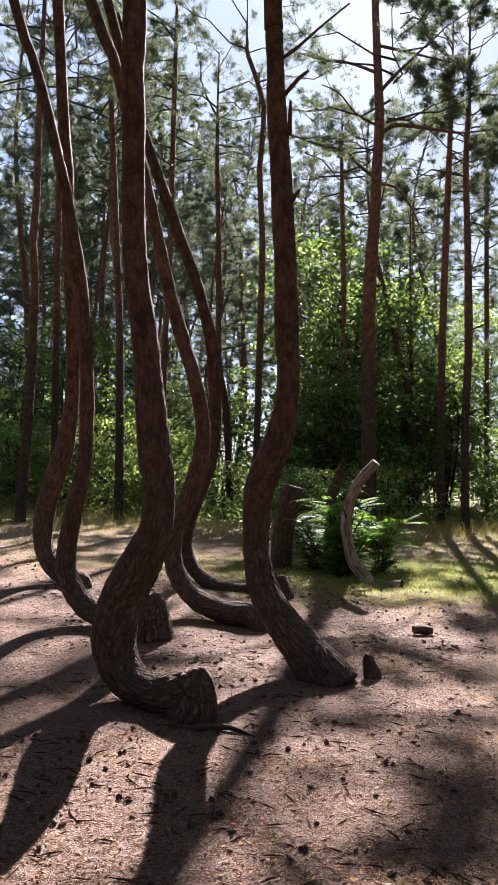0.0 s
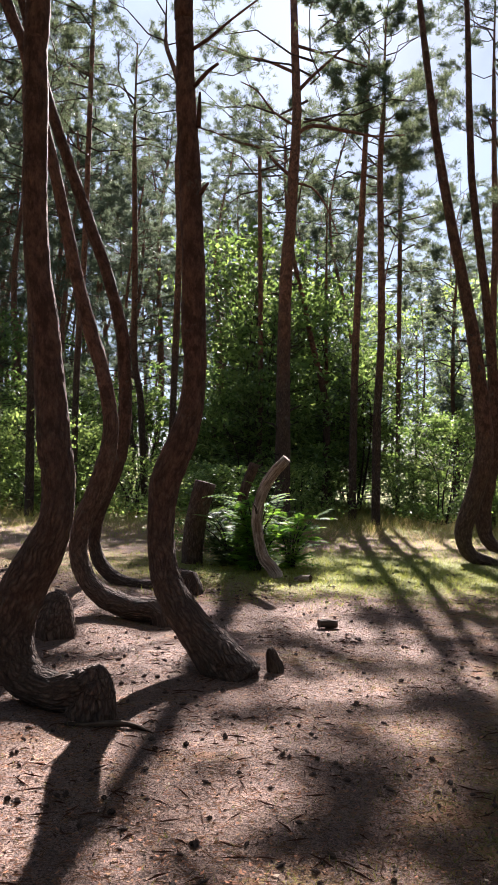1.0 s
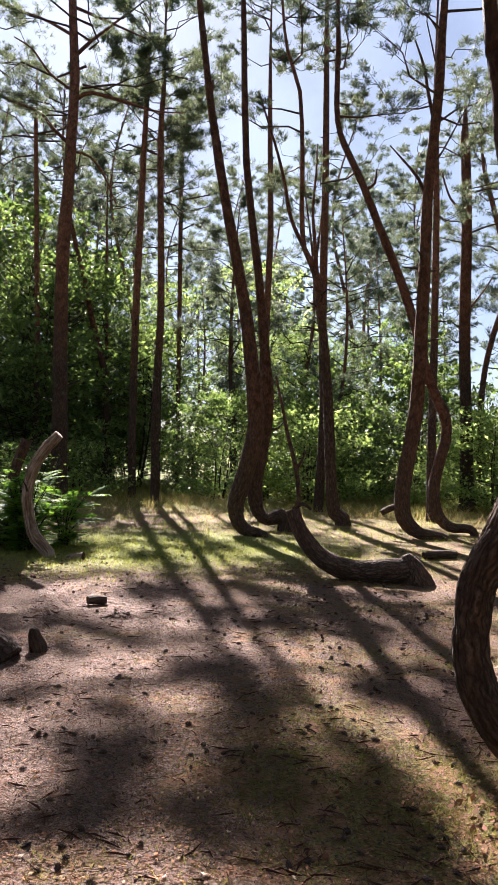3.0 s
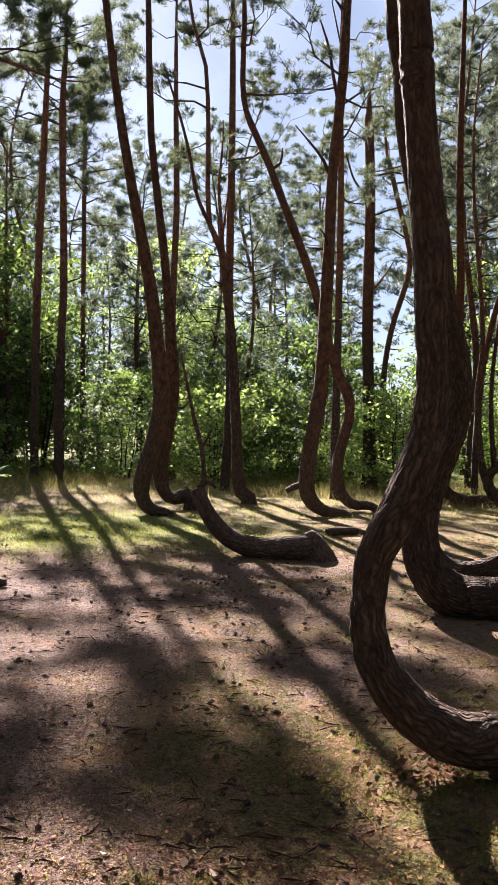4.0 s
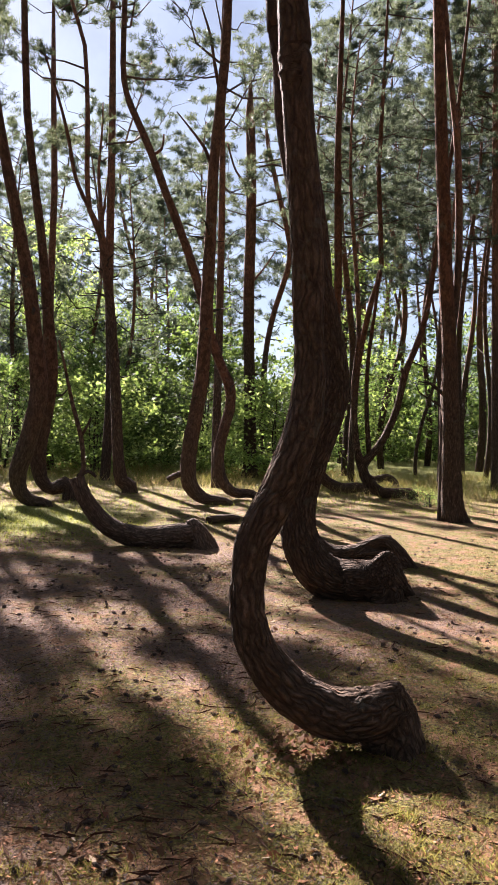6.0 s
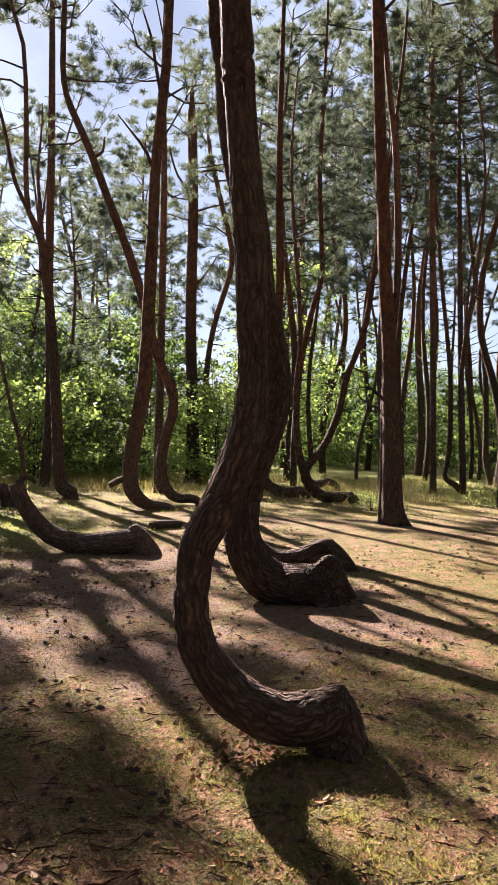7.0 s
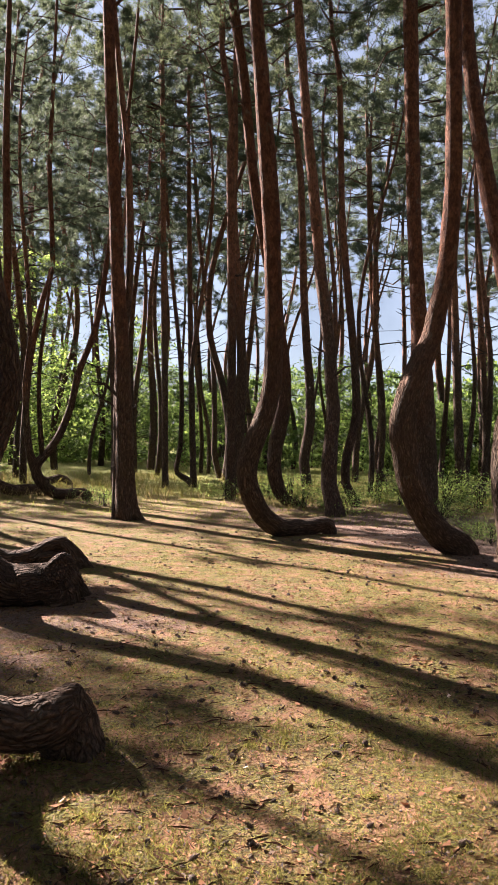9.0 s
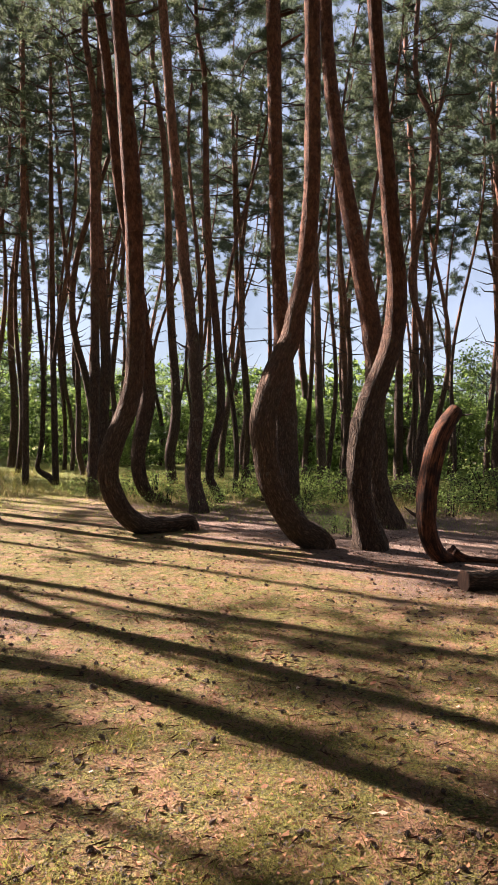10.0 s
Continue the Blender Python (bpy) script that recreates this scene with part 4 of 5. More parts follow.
pine((9.76, 8.90), 131, [(0.00, 0.04, 0.073), (0.02, 1.15, 0.064), (0.04, 2.07, 0.059), (-0.04, 2.98, 0.059), (-0.09, 4.08, 0.059), (-0.01, 5.71, 0.055), (0.08, 6.44, 0.050), (0.17, 7.07, 0.046)],
     near=0, crown=10.5, reach=1.7, foliage=12, bark=BARK_TALL, label="slender Scots pine with a small high crown", group="straight pines of the grove")
pine((12.16, 11.80), 150, [(0.00, 0.09, 0.106), (0.21, 0.12, 0.106), (0.64, 0.11, 0.111), (0.93, 0.32, 0.116), (1.07, 0.63, 0.104), (0.87, 0.91, 0.081), (0.62, 1.28, 0.076), (0.40, 1.87, 0.070), (0.29, 2.47, 0.070), (0.18, 2.82, 0.065), (-0.04, 3.43, 0.065), (-0.19, 4.27, 0.059), (-0.24, 4.86, 0.053)],
     near=0, bark=BARK_ROUGH, crown=11.0, reach=1.5, foliage=12, group="crooked pines of the grove", label="crooked Scots pine with swept base and reddish flaky bark",
     limbs=[[(1.02, 0, 0.66, 0.081), (1.17, 0, 0.89, 0.069), (1.26, 0, 1.49, 0.058), (1.33, 0, 2.29, 0.046), (1.25, 0, 3.33, 0.035)], [(0.94, 0, 0.86, 0.058), (1.03, 0, 1.73, 0.046), (1.05, 0, 2.66, 0.040), (0.95, 0, 3.82, 0.035), (0.87, 0, 4.64, 0.023)]])
pine((12.02, 12.92), 150, [(0.04, 0.13, 0.110), (0.58, 0.10, 0.121), (0.95, 0.24, 0.115), (1.15, 0.53, 0.108), (1.18, 0.99, 0.108), (1.08, 1.71, 0.096), (0.94, 2.68, 0.090), (0.88, 4.61, 0.084), (0.99, 7.01, 0.072)],
     near=0, bark=BARK_ROUGH, crown=11.0, reach=1.5, foliage=12, group="crooked pines of the grove", label="crooked Scots pine with swept base and reddish flaky bark")
pine((14.18, 14.30), 150, [(0.00, 0.11, 0.084), (0.26, 0.24, 0.098), (0.54, 0.16, 0.098), (0.83, 0.34, 0.090), (1.01, 0.96, 0.083), (1.10, 1.79, 0.076), (1.03, 3.17, 0.076), (0.77, 4.58, 0.069), (0.58, 5.43, 0.063), (0.73, 7.50, 0.056)],
     near=0, bark=BARK_ROUGH, crown=11.0, reach=1.5, foliage=12, group="crooked pines of the grove", label="crooked Scots pine with swept base and reddish flaky bark")
pine((10.64, 5.56), 150, [(0.02, 0.11, 0.116), (0.42, 0.10, 0.122), (0.82, 0.11, 0.143), (1.15, 0.32, 0.145), (1.34, 0.66, 0.143), (1.39, 0.97, 0.147), (1.31, 1.28, 0.147), (1.14, 1.69, 0.141), (1.05, 2.09, 0.134), (1.03, 2.72, 0.130), (1.07, 3.50, 0.122), (1.13, 4.28, 0.125), (1.21, 5.04, 0.124), (1.31, 5.79, 0.112), (1.40, 6.53, 0.104), (1.50, 7.26, 0.099)],
     near=1, bark=BARK_ROUGH, stubs=0, fullness=(8, 9, 14, 0.105, 0.0082), group="crooked pines of the grove", label="crooked Scots pine with swept base and reddish flaky bark")
pine((14.48, 8.36), 150, [(-0.34, 0.04, 0.071), (0.07, 0.12, 0.116), (0.31, 0.47, 0.149), (0.38, 0.98, 0.149), (0.29, 1.62, 0.161), (0.20, 2.20, 0.156), (0.22, 2.77, 0.144), (0.33, 3.45, 0.126), (0.59, 4.67, 0.114), (0.93, 5.85, 0.101), (1.12, 6.81, 0.100), (1.25, 7.66, 0.099), (1.41, 8.71, 0.099), (1.63, 9.72, 0.098)],
     near=1, bark=BARK_ROUGH, group="crooked pines of the grove", label="crooked Scots pine with swept base and reddish flaky bark")
pine((14.76, 9.99), 123, [(0.00, 0.05, 0.135), (0.05, 2.20, 0.110), (0.08, 3.43, 0.098), (0.18, 5.86, 0.092), (0.26, 7.68, 0.085), (0.23, 8.23, 0.079), (0.37, 9.13, 0.073), (0.53, 9.96, 0.067), (0.53, 10.68, 0.067)],
     near=0, bark=BARK_TALL, label="straight slender Scots pine with reddish upper bark", group="straight pines of the grove")
pine((15.97, 10.62), 123, [(0.00, 0.05, 0.132), (-0.02, 0.95, 0.126), (-0.04, 2.94, 0.119), (0.06, 4.26, 0.106), (0.17, 5.57, 0.092), (0.29, 6.87, 0.079), (0.29, 8.19, 0.066)],
     near=0, bark=BARK_TALL, label="straight slender Scots pine with reddish upper bark", group="straight pines of the grove")
pine((13.21, 6.69), 116, [(0.00, 0.06, 0.186), (0.12, 0.60, 0.145), (0.12, 1.32, 0.134), (0.09, 1.94, 0.119), (0.14, 2.35, 0.114), (0.22, 3.17, 0.113), (0.38, 4.20, 0.108), (0.50, 5.22, 0.103), (0.63, 6.24, 0.098), (0.77, 7.26, 0.087), (0.88, 8.28, 0.082), (0.99, 9.29, 0.082)],
     near=1, bark=BARK_TALL, label="straight slender Scots pine with reddish upper bark", group="straight pines of the grove")
pine((15.55, 7.35), 114, [(0.00, 0.10, 0.109), (0.21, 0.48, 0.096), (0.20, 1.08, 0.096), (0.06, 1.69, 0.096), (0.04, 2.29, 0.090), (0.16, 3.49, 0.084), (0.39, 5.29, 0.078), (0.50, 6.48, 0.066), (0.64, 9.12, 0.060), (0.82, 9.95, 0.048)],
     near=0, bark=BARK_TALL, label="straight slender Scots pine with reddish upper bark", group="straight pines of the grove")
pine((19.30, 10.45), 118, [(0.00, 0.11, 0.154), (0.12, 0.80, 0.146), (0.01, 1.57, 0.146), (-0.00, 2.49, 0.131), (0.16, 4.02, 0.115), (0.29, 5.55, 0.107), (0.48, 8.61, 0.092), (0.77, 10.42, 0.076), (0.97, 11.62, 0.069), (0.94, 13.15, 0.061)],
     near=0, bark=BARK_TALL, label="straight slender Scots pine with reddish upper bark", group="straight pines of the grove")
pine((10.01, 3.50), 150, [(-0.10, 0.05, 0.214), (0.23, 0.25, 0.174), (0.53, 0.56, 0.167), (0.72, 0.89, 0.162), (0.82, 1.24, 0.161), (0.87, 1.58, 0.164), (0.79, 1.97, 0.161), (0.63, 2.34, 0.148), (0.48, 2.67, 0.128), (0.37, 3.11, 0.118), (0.27, 3.56, 0.112), (0.23, 4.14, 0.112), (0.22, 4.87, 0.105), (0.24, 5.59, 0.101), (0.28, 6.29, 0.097), (0.32, 7.00, 0.093)],
     near=1, bark=BARK_ROUGH, stubs=0, fullness=(8, 9, 14, 0.105, 0.0082), group="crooked pines of the grove", label="crooked Scots pine with swept base and reddish flaky bark")
pine((14.77, 5.53), 109, [(0.00, 0.06, 0.265), (0.06, 0.94, 0.254), (0.10, 1.71, 0.243), (0.15, 2.48, 0.221), (0.21, 3.36, 0.177), (0.31, 4.47, 0.144), (0.40, 5.57, 0.138), (0.52, 7.77, 0.138), (0.63, 9.97, 0.138)],
     near=1, bark=BARK_ROUGH, stubs=0, fullness=(8, 9, 14, 0.105, 0.0082), label="straight slender Scots pine with reddish upper bark", group="straight pines of the grove",
     limbs=[[(0.60, 0, 9.64, 0.044), (0.23, 0, 9.75, 0.033), (-0.09, 0, 9.98, 0.022)], [(0.57, 0, 8.98, 0.033), (0.32, 0, 9.15, 0.028), (0.05, 0, 9.32, 0.017)]])
pine((10.39, 2.83), 150, [(-0.03, 0.05, 0.245), (0.09, 0.39, 0.170), (0.21, 0.80, 0.154), (0.23, 1.20, 0.161), (0.16, 1.64, 0.169), (0.02, 2.02, 0.163), (-0.21, 2.48, 0.150), (-0.35, 2.95, 0.140), (-0.36, 3.56, 0.129), (-0.22, 4.28, 0.116), (-0.08, 5.00, 0.108), (0.05, 5.71, 0.100), (0.17, 6.41, 0.095), (0.27, 7.10, 0.091)],
     near=1, bark=BARK_ROUGH, stubs=0, fullness=(8, 9, 14, 0.105, 0.0082), group="crooked pines of the grove", label="crooked Scots pine with swept base and reddish flaky bark")
pine((13.14, 3.15), 102, [(0.00, 0.05, 0.233), (0.14, 0.41, 0.187), (0.28, 1.06, 0.178), (0.33, 1.81, 0.178), (0.31, 2.56, 0.178), (0.45, 3.49, 0.164), (0.62, 4.24, 0.155), (0.79, 5.00, 0.141), (0.96, 5.75, 0.132), (1.13, 6.70, 0.123), (1.28, 7.65, 0.114), (1.39, 8.79, 0.104)],
     near=1, bark=BARK_ROUGH, stubs=0, fullness=(8, 9, 14, 0.105, 0.0082), label="straight slender Scots pine with reddish upper bark", group="straight pines of the grove")
pine((9.76, 1.75), 150, [(-0.19, 0.03, 0.048), (0.14, 0.12, 0.100), (0.34, 0.40, 0.111), (0.37, 0.79, 0.118), (0.28, 1.22, 0.122), (0.11, 1.59, 0.113), (-0.10, 1.82, 0.088)],
     top=0, near=1, stubs=3, bark=DEAD_BROWN, name="dead_trunk", label="brown barkless curved dead trunk with a broken top", category="tree trunk",
     roots=[[(9.87, 1.7, 0.12, 0.09), (9.98, 1.55, 0.03, 0.06), (10.1, 1.3, 0.01, 0.05), (10.3, 0.95, 0.0, 0.045), (10.5, 0.6, -0.03, 0.04)]])
pine((19.33, 3.78), 100, [(0.00, 0.11, 0.136), (0.03, 0.68, 0.109), (0.06, 1.36, 0.102), (-0.07, 2.18, 0.102), (-0.15, 2.72, 0.095), (-0.04, 3.67, 0.088), (0.19, 4.48, 0.082), (0.39, 5.44, 0.082), (0.21, 6.66, 0.082), (0.04, 7.60, 0.081), (-0.01, 9.09, 0.081), (0.32, 9.78, 0.068), (0.49, 10.61, 0.061), (0.47, 12.10, 0.054)],
     near=0, bark=BARK_TALL, label="straight slender Scots pine with reddish upper bark", group="straight pines of the grove",
     limbs=[[(-0.01, 0, 9.09, 0.061), (-0.21, 0, 9.75, 0.047), (-0.31, 0, 10.56, 0.034), (-0.35, 0, 11.23, 0.020)]])
pine((26.34, 5.20), 100, [(0.00, 0.13, 0.112), (0.21, 1.15, 0.112), (0.08, 2.27, 0.102), (0.09, 3.94, 0.093), (0.30, 7.67, 0.093), (0.46, 10.46, 0.093), (0.76, 13.64, 0.084), (0.89, 16.07, 0.075)],
     near=0, bark=BARK_TALL, label="straight slender Scots pine with reddish upper bark", group="straight pines of the grove")
pine((16.42, 13.10), 128, [(0.00, 0.06, 0.092), (0.14, 3.68, 0.085), (0.32, 7.90, 0.071), (0.43, 10.70, 0.056)],
     near=0, bark=BARK_TALL, label="straight slender Scots pine with reddish upper bark", group="straight pines of the grove")
pine((17.58, 13.04), 126, [(0.00, 0.07, 0.090), (0.12, 2.34, 0.082), (0.20, 3.83, 0.075), (0.40, 8.27, 0.059)],
     near=0, bark=BARK_TALL, label="straight slender Scots pine with reddish upper bark", group="straight pines of the grove")
pine((17.36, 12.94), 126, [(0.00, 0.09, 0.103), (0.30, 0.29, 0.074), (0.43, 0.48, 0.066), (0.33, 1.14, 0.066), (0.38, 3.05, 0.059), (0.69, 5.52, 0.051), (0.93, 7.69, 0.044)],
     near=0, bark=BARK_TALL, label="straight slender Scots pine with reddish upper bark", group="straight pines of the grove")
pine((21.73, 6.96), 107, [(0.00, 0.10, 0.144), (0.11, 1.73, 0.128), (0.18, 2.69, 0.112), (0.38, 5.89, 0.096), (0.62, 9.10, 0.080)],
     near=0, bark=BARK_TALL, label="straight slender Scots pine with reddish upper bark", group="straight pines of the grove")
pine((21.76, 15.00), 124, [(0.00, 0.07, 0.109), (0.19, 0.76, 0.100), (0.23, 2.03, 0.091), (0.40, 4.39, 0.082), (0.95, 7.97, 0.063), (1.12, 9.76, 0.054)],
     near=0, bark=BARK_TALL, label="straight slender Scots pine with reddish upper bark", group="straight pines of the grove")
pine((30.57, 6.62), 102, [(0.00, 0.11, 0.196), (0.10, 3.27, 0.163), (0.14, 5.45, 0.131), (0.55, 11.99, 0.098)],
     near=0, bark=BARK_TALL, label="straight slender Scots pine with reddish upper bark", group="straight pines of the grove")
pine((30.17, 8.51), 105, [(0.00, 0.13, 0.154), (0.21, 3.21, 0.132), (0.48, 6.52, 0.110), (0.71, 9.82, 0.099)],
     near=0, bark=BARK_TALL, label="straight slender Scots pine with reddish upper bark", group="straight pines of the grove")
pine((23.86, 10.26), 113, [(-0.14, 0.13, 0.128), (0.06, 0.59, 0.101), (0.11, 1.13, 0.092), (0.00, 2.06, 0.092), (0.14, 3.70, 0.082), (0.46, 6.44, 0.073), (0.68, 10.09, 0.064)],
     near=0, bark=BARK_TALL, label="straight slender Scots pine with reddish upper bark", group="straight pines of the grove")


# ---- the far wood: a few kinds of pine, repeated ----
def far_pine(height, crown, reach, thick, seed, wave=0.25, full=(30, 6, 10, 13, 0.15, 0.0105)):
    gen = np.random.default_rng(seed)
    zs = np.linspace(-0.3, height, 12)
    ph = gen.uniform(0, 6.3, 4)
    pts = np.stack([wave * np.sin(zs * 0.5 + ph[0]) * np.minimum(zs / 4, 1), wave * np.sin(zs * 0.42 + ph[1]) * np.minimum(zs / 4, 1), zs,
                    thick * (1 - 0.82 * np.clip(zs / height, 0, 1))], 1)
    line = spline(pts, 0.5)
    tree = new("pine_tree")
    v, f, a = tube_data(line, 9)
    link_mesh("trunk", v, f, BARK_TALL, tree, smooth=True, along=a)
    axis = lambda z: [np.interp(z, line[:, 2], line[:, k]) for k in range(3)]
    wood, green = pine_crown(axis, crown, height, reach, gen, *full)
    v, f, a = joined(wood + dead_twigs(line, 3, crown + 1, 14, gen, 1.2))
    tagged(link_mesh("branchwork", v, f, BARK_THIN, tree, along=a), kind="stuff")
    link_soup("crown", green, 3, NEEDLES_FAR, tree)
    return tagged(tree, "tall slim Scots pine with a high thin crown in the wood", "tree", "pines of the wood behind")


FAR = [far_pine(16, 8.5, 2.3, 0.15, 11), far_pine(18, 9.5, 2.6, 0.17, 12), far_pine(14, 6.5, 2.1, 0.12, 13),
       far_pine(17, 10, 2.0, 0.13, 14, 0.5), far_pine(12, 4.0, 2.2, 0.11, 15)]
THIN = [far_pine(15, 10.0, 1.5, 0.095, 18, 0.3, (16, 6, 9, 11, 0.15, 0.011)), far_pine(14, 9.0, 1.4, 0.08, 19, 0.45, (15, 6, 9, 11, 0.15, 0.011))]
SMALL = [far_pine(9.5, 2.2, 2.0, 0.09, 24, 0.2, (28, 6, 9, 11, 0.15, 0.0105)), far_pine(8.0, 1.6, 1.8, 0.08, 25, 0.2, (26, 6, 9, 11, 0.15, 0.0105))]
for k in SMALL:
    tagged(k, "young pine with grey-green boughs down to the undergrowth", "tree", "young pines of the wood")
# coarse dense pines, never in view, that hold back sky light
BACK_SCREEN = [far_pine(16, 6.0, 3.0, 0.15, 16, 0.3, (22, 4, 6, 4, 0.5, 0.08)), far_pine(14, 4.5, 2.8, 0.13, 17, 0.3, (22, 4, 6, 4, 0.5, 0.08))]
EYE = np.array([0.1, 0.45])
spots = []


def plant(kinds, count, near, far, left, right, gap, seed, scale=(0.85, 1.15), gap_of_sky=False, glade=(), thin=()):
    """Copies of kinds between two distances and two bearings (degrees from +y towards +x), no two nearer than gap, none in the bearings of the glades and every other one where the wood is thin."""
    gen = np.random.default_rng(seed)
    done, tries = 0, 0
    while done < count and tries < count * 30:
        tries += 1
        d = math.sqrt(gen.uniform(near ** 2, far ** 2))
        b = radians(gen.uniform(left, right))
        p = EYE + d * np.array([math.sin(b), math.cos(b)])
        if gap_of_sky and (d < 34 and 14 < math.degrees(b) < 21 or d < 28 and 2 < math.degrees(b) < 22):
            continue
        if any((p[0] - q[0]) ** 2 + (p[1] - q[1]) ** 2 < gap * gap for q in spots):
            continue
        spots.append(p)
        k = kinds[int(gen.integers(len(kinds)))]
        s = gen.uniform(*scale)
        if -8 < math.degrees(b) < 36:
            s = min(s, max(0.5, 0.688 * (p[1] - (8.5 if b < 0.14 else 4.5)) / max(v.co.z for v in k.children[0].data.vertices)))
        m = pose(p[0], p[1], 0, gen.normal(0, 1.5), gen.normal(0, 1.5), gen.uniform(0, 360))
        done += 1
        if any(g0 < math.degrees(b) < g1 for g0, g1 in glade):
            continue
        if done % 5 > 1 and any(g0 < math.degrees(b) < g1 for g0, g1 in thin):
            continue
        c = copy_thing(k, m)
        c.scale = (s, s, s)


plant(FAR, 66, 24, 52, -24, 42, 2.3, 1, gap_of_sky=True, glade=((33.6, 39.0),), thin=((12, 31),))
plant(FAR[:4], 44, 38, 62, -26, 42, 2.0, 41, (0.95, 1.25), glade=((33.6, 38.0), (12, 19)), thin=((12, 31),))
plant(FAR[:4], 45, 23, 50, 42, 95, 2.2, 2)
plant([FAR[0], FAR[2], FAR[3]], 5, 20, 28, 41, 50, 2.4, 43, (0.75, 0.95))
plant(THIN, 40, 19, 40, 44, 93, 1.6, 12, (0.8, 1.15))
# unseen pines added behind the camera to cut the sky's fill light
plant(BACK_SCREEN, 84, 5, 26, 113, 311, 2.0, 3)
plant(SMALL, 16, 25, 36, 8, 48, 2.4, 13, (0.8, 1.2), glade=((32.5, 40),), thin=((10, 31),))
plant(SMALL, 8, 28, 40, -22, 6, 2.4, 14, (0.8, 1.2), glade=((-6, 2),))
plant(FAR[:3], 14, 28, 46, -14, 3, 1.7, 31, glade=((-3.6, 0.4),))
for i, k in enumerate(SMALL):
    k.location = (-14.0 - 3 * i, 30.0, 0)
for i, k in enumerate(THIN):
    k.location = (21.0 + 3 * i, 17.0, 0)
for i, k in enumerate(BACK_SCREEN):
    k.location = (-9.0, -7.0 - 5 * i, 0)
for i, k in enumerate(FAR):
    k.location = (-6.0 - 4 * i, 27.0 + 5 * (i % 3), 0)


# ---- broadleaved undergrowth ----
def shrub(name, height, spread, stems, clumps, per, size, mat, seed, label, group, low=0.05):
    """Stems that fork into sprays; every spray carries a loose flat cloud of leaves."""
    gen = np.random.default_rng(seed)
    bush = new(name)
    twigs, pts, tips = [], [], []
    for i in range(stems):
        a = gen.uniform(0, 6.28)
        lean = spread * gen.uniform(0.05, 0.5)
        tip = np.array([math.cos(a) * lean, math.sin(a) * lean, height * gen.uniform(0.7, 0.95)])
        mid = tip * np.array([0.35, 0.35, 0.5]) + gen.normal(0, 0.03 * height, 3)
        foot = np.array([math.cos(a) * 0.12, math.sin(a) * 0.12, -0.2])
        r = 0.006 * height + 0.008
        v, f, al = tube_data(spline([(*foot, r), (*mid, r * 0.7), (*tip, 0.006)], 0.4), 6)
        link_mesh("stem", v, f, BARK_THIN, bush, along=al)
        tips.append((foot, mid, tip))
    for i in range(clumps):
        a, f = gen.uniform(0, 6.28), gen.uniform(low, 1.0)
        rad = spread * math.sqrt(gen.uniform(0.05, 1)) * (0.45 + 0.6 * math.sin(math.pi * min(1, 0.18 + 0.8 * f)))
        c = np.array([math.cos(a) * rad, math.sin(a) * rad, height * f])
        n = int(per * gen.uniform(0.4, 1.5))
        out = np.array([math.cos(a), math.sin(a), 0.15])
        side = np.array([-math.sin(a), math.cos(a), 0.0])
        k = (0.2 + 0.025 * height) * gen.uniform(0.6, 1.4)
        pts.append(c + out * gen.normal(0, k, (n, 1)) + side * gen.normal(0, k * 0.7, (n, 1)) + np.array([0, 0, 1]) * gen.normal(0, k * 0.3, (n, 1)))
        foot, mid, tip = tips[int(gen.integers(stems))]
        root = mid + (tip - mid) * max(0, min(1, (c[2] * 0.8 - mid[2]) / (tip[2] - mid[2] + 0.01))) if c[2] > mid[2] else foot + (mid - foot) * max(0.1, c[2] * 0.8 / max(mid[2], 0.1))
        twigs.append(tube_data(np.array([[*root, 0.002 + 0.0017 * height], [*(c + out * k), 0.001 + 0.0003 * height]]), 3))
    v, f, al = joined(twigs)
    tagged(link_mesh("twigwork", v, f, BARK_THIN, bush, along=al), kind="stuff")
    pts = np.vstack(pts)
    pts = pts[pts[:, 2] > 0.04]
    tagged(link_soup("foliage", leaves(pts, size, gen, 0.5, 3 if size > 0.07 else 4), 3 if size > 0.07 else 4, mat, bush), kind="stuff")
    return tagged(bush, label, "bush" if height < 4 else "tree", group)


BUSH = [shrub("leafy_bush", 2.2, 1.5, 4, 110, 52, 0.055, LEAF, 21, "dense green broadleaved bush at the wood's edge", "bushes of the undergrowth"),
        shrub("leafy_bush", 3.4, 1.8, 4, 130, 52, 0.062, LEAF_DARK, 22, "dark green broadleaved bush under the pines", "bushes of the undergrowth"),
        shrub("leafy_bush", 1.2, 1.2, 5, 55, 44, 0.045, LEAF, 23, "low green bush in the grass at the wood's edge", "bushes of the undergrowth")]
YOUNG = [shrub("young_oak", 6.0, 2.3, 2, 120, 52, 0.07, LEAF_DARK, 31, "young broadleaved tree with dark dense leaves", "young trees of the undergrowth", 0.1),
         shrub("young_oak", 7.5, 2.4, 2, 130, 52, 0.07, LEAF, 32, "young broadleaved tree with light green leaves", "young trees of the undergrowth", 0.15)]
THICKET = shrub("thicket", 5.0, 3.2, 3, 110, 26, 0.13, LEAF_DARK, 33, "dark leafy thicket deep in the wood", "thickets deep in the wood", 0.02)
THICKET.location = (-16, 40, 0)
LOW = shrub("bilberry_shrub", 0.45, 0.5, 6, 40, 22, 0.02, LEAF, 41, "low leafy shrub among the pine trunks", "low shrubs among the pines")
spots = []
plant(BUSH, 34, 20.5, 28, -22, 39, 1.7, 4, (0.6, 1.25))
plant(YOUNG[:1], 18, 23, 36, -22, 9, 1.5, 5, (0.6, 1.15), glade=((-5, 1),))
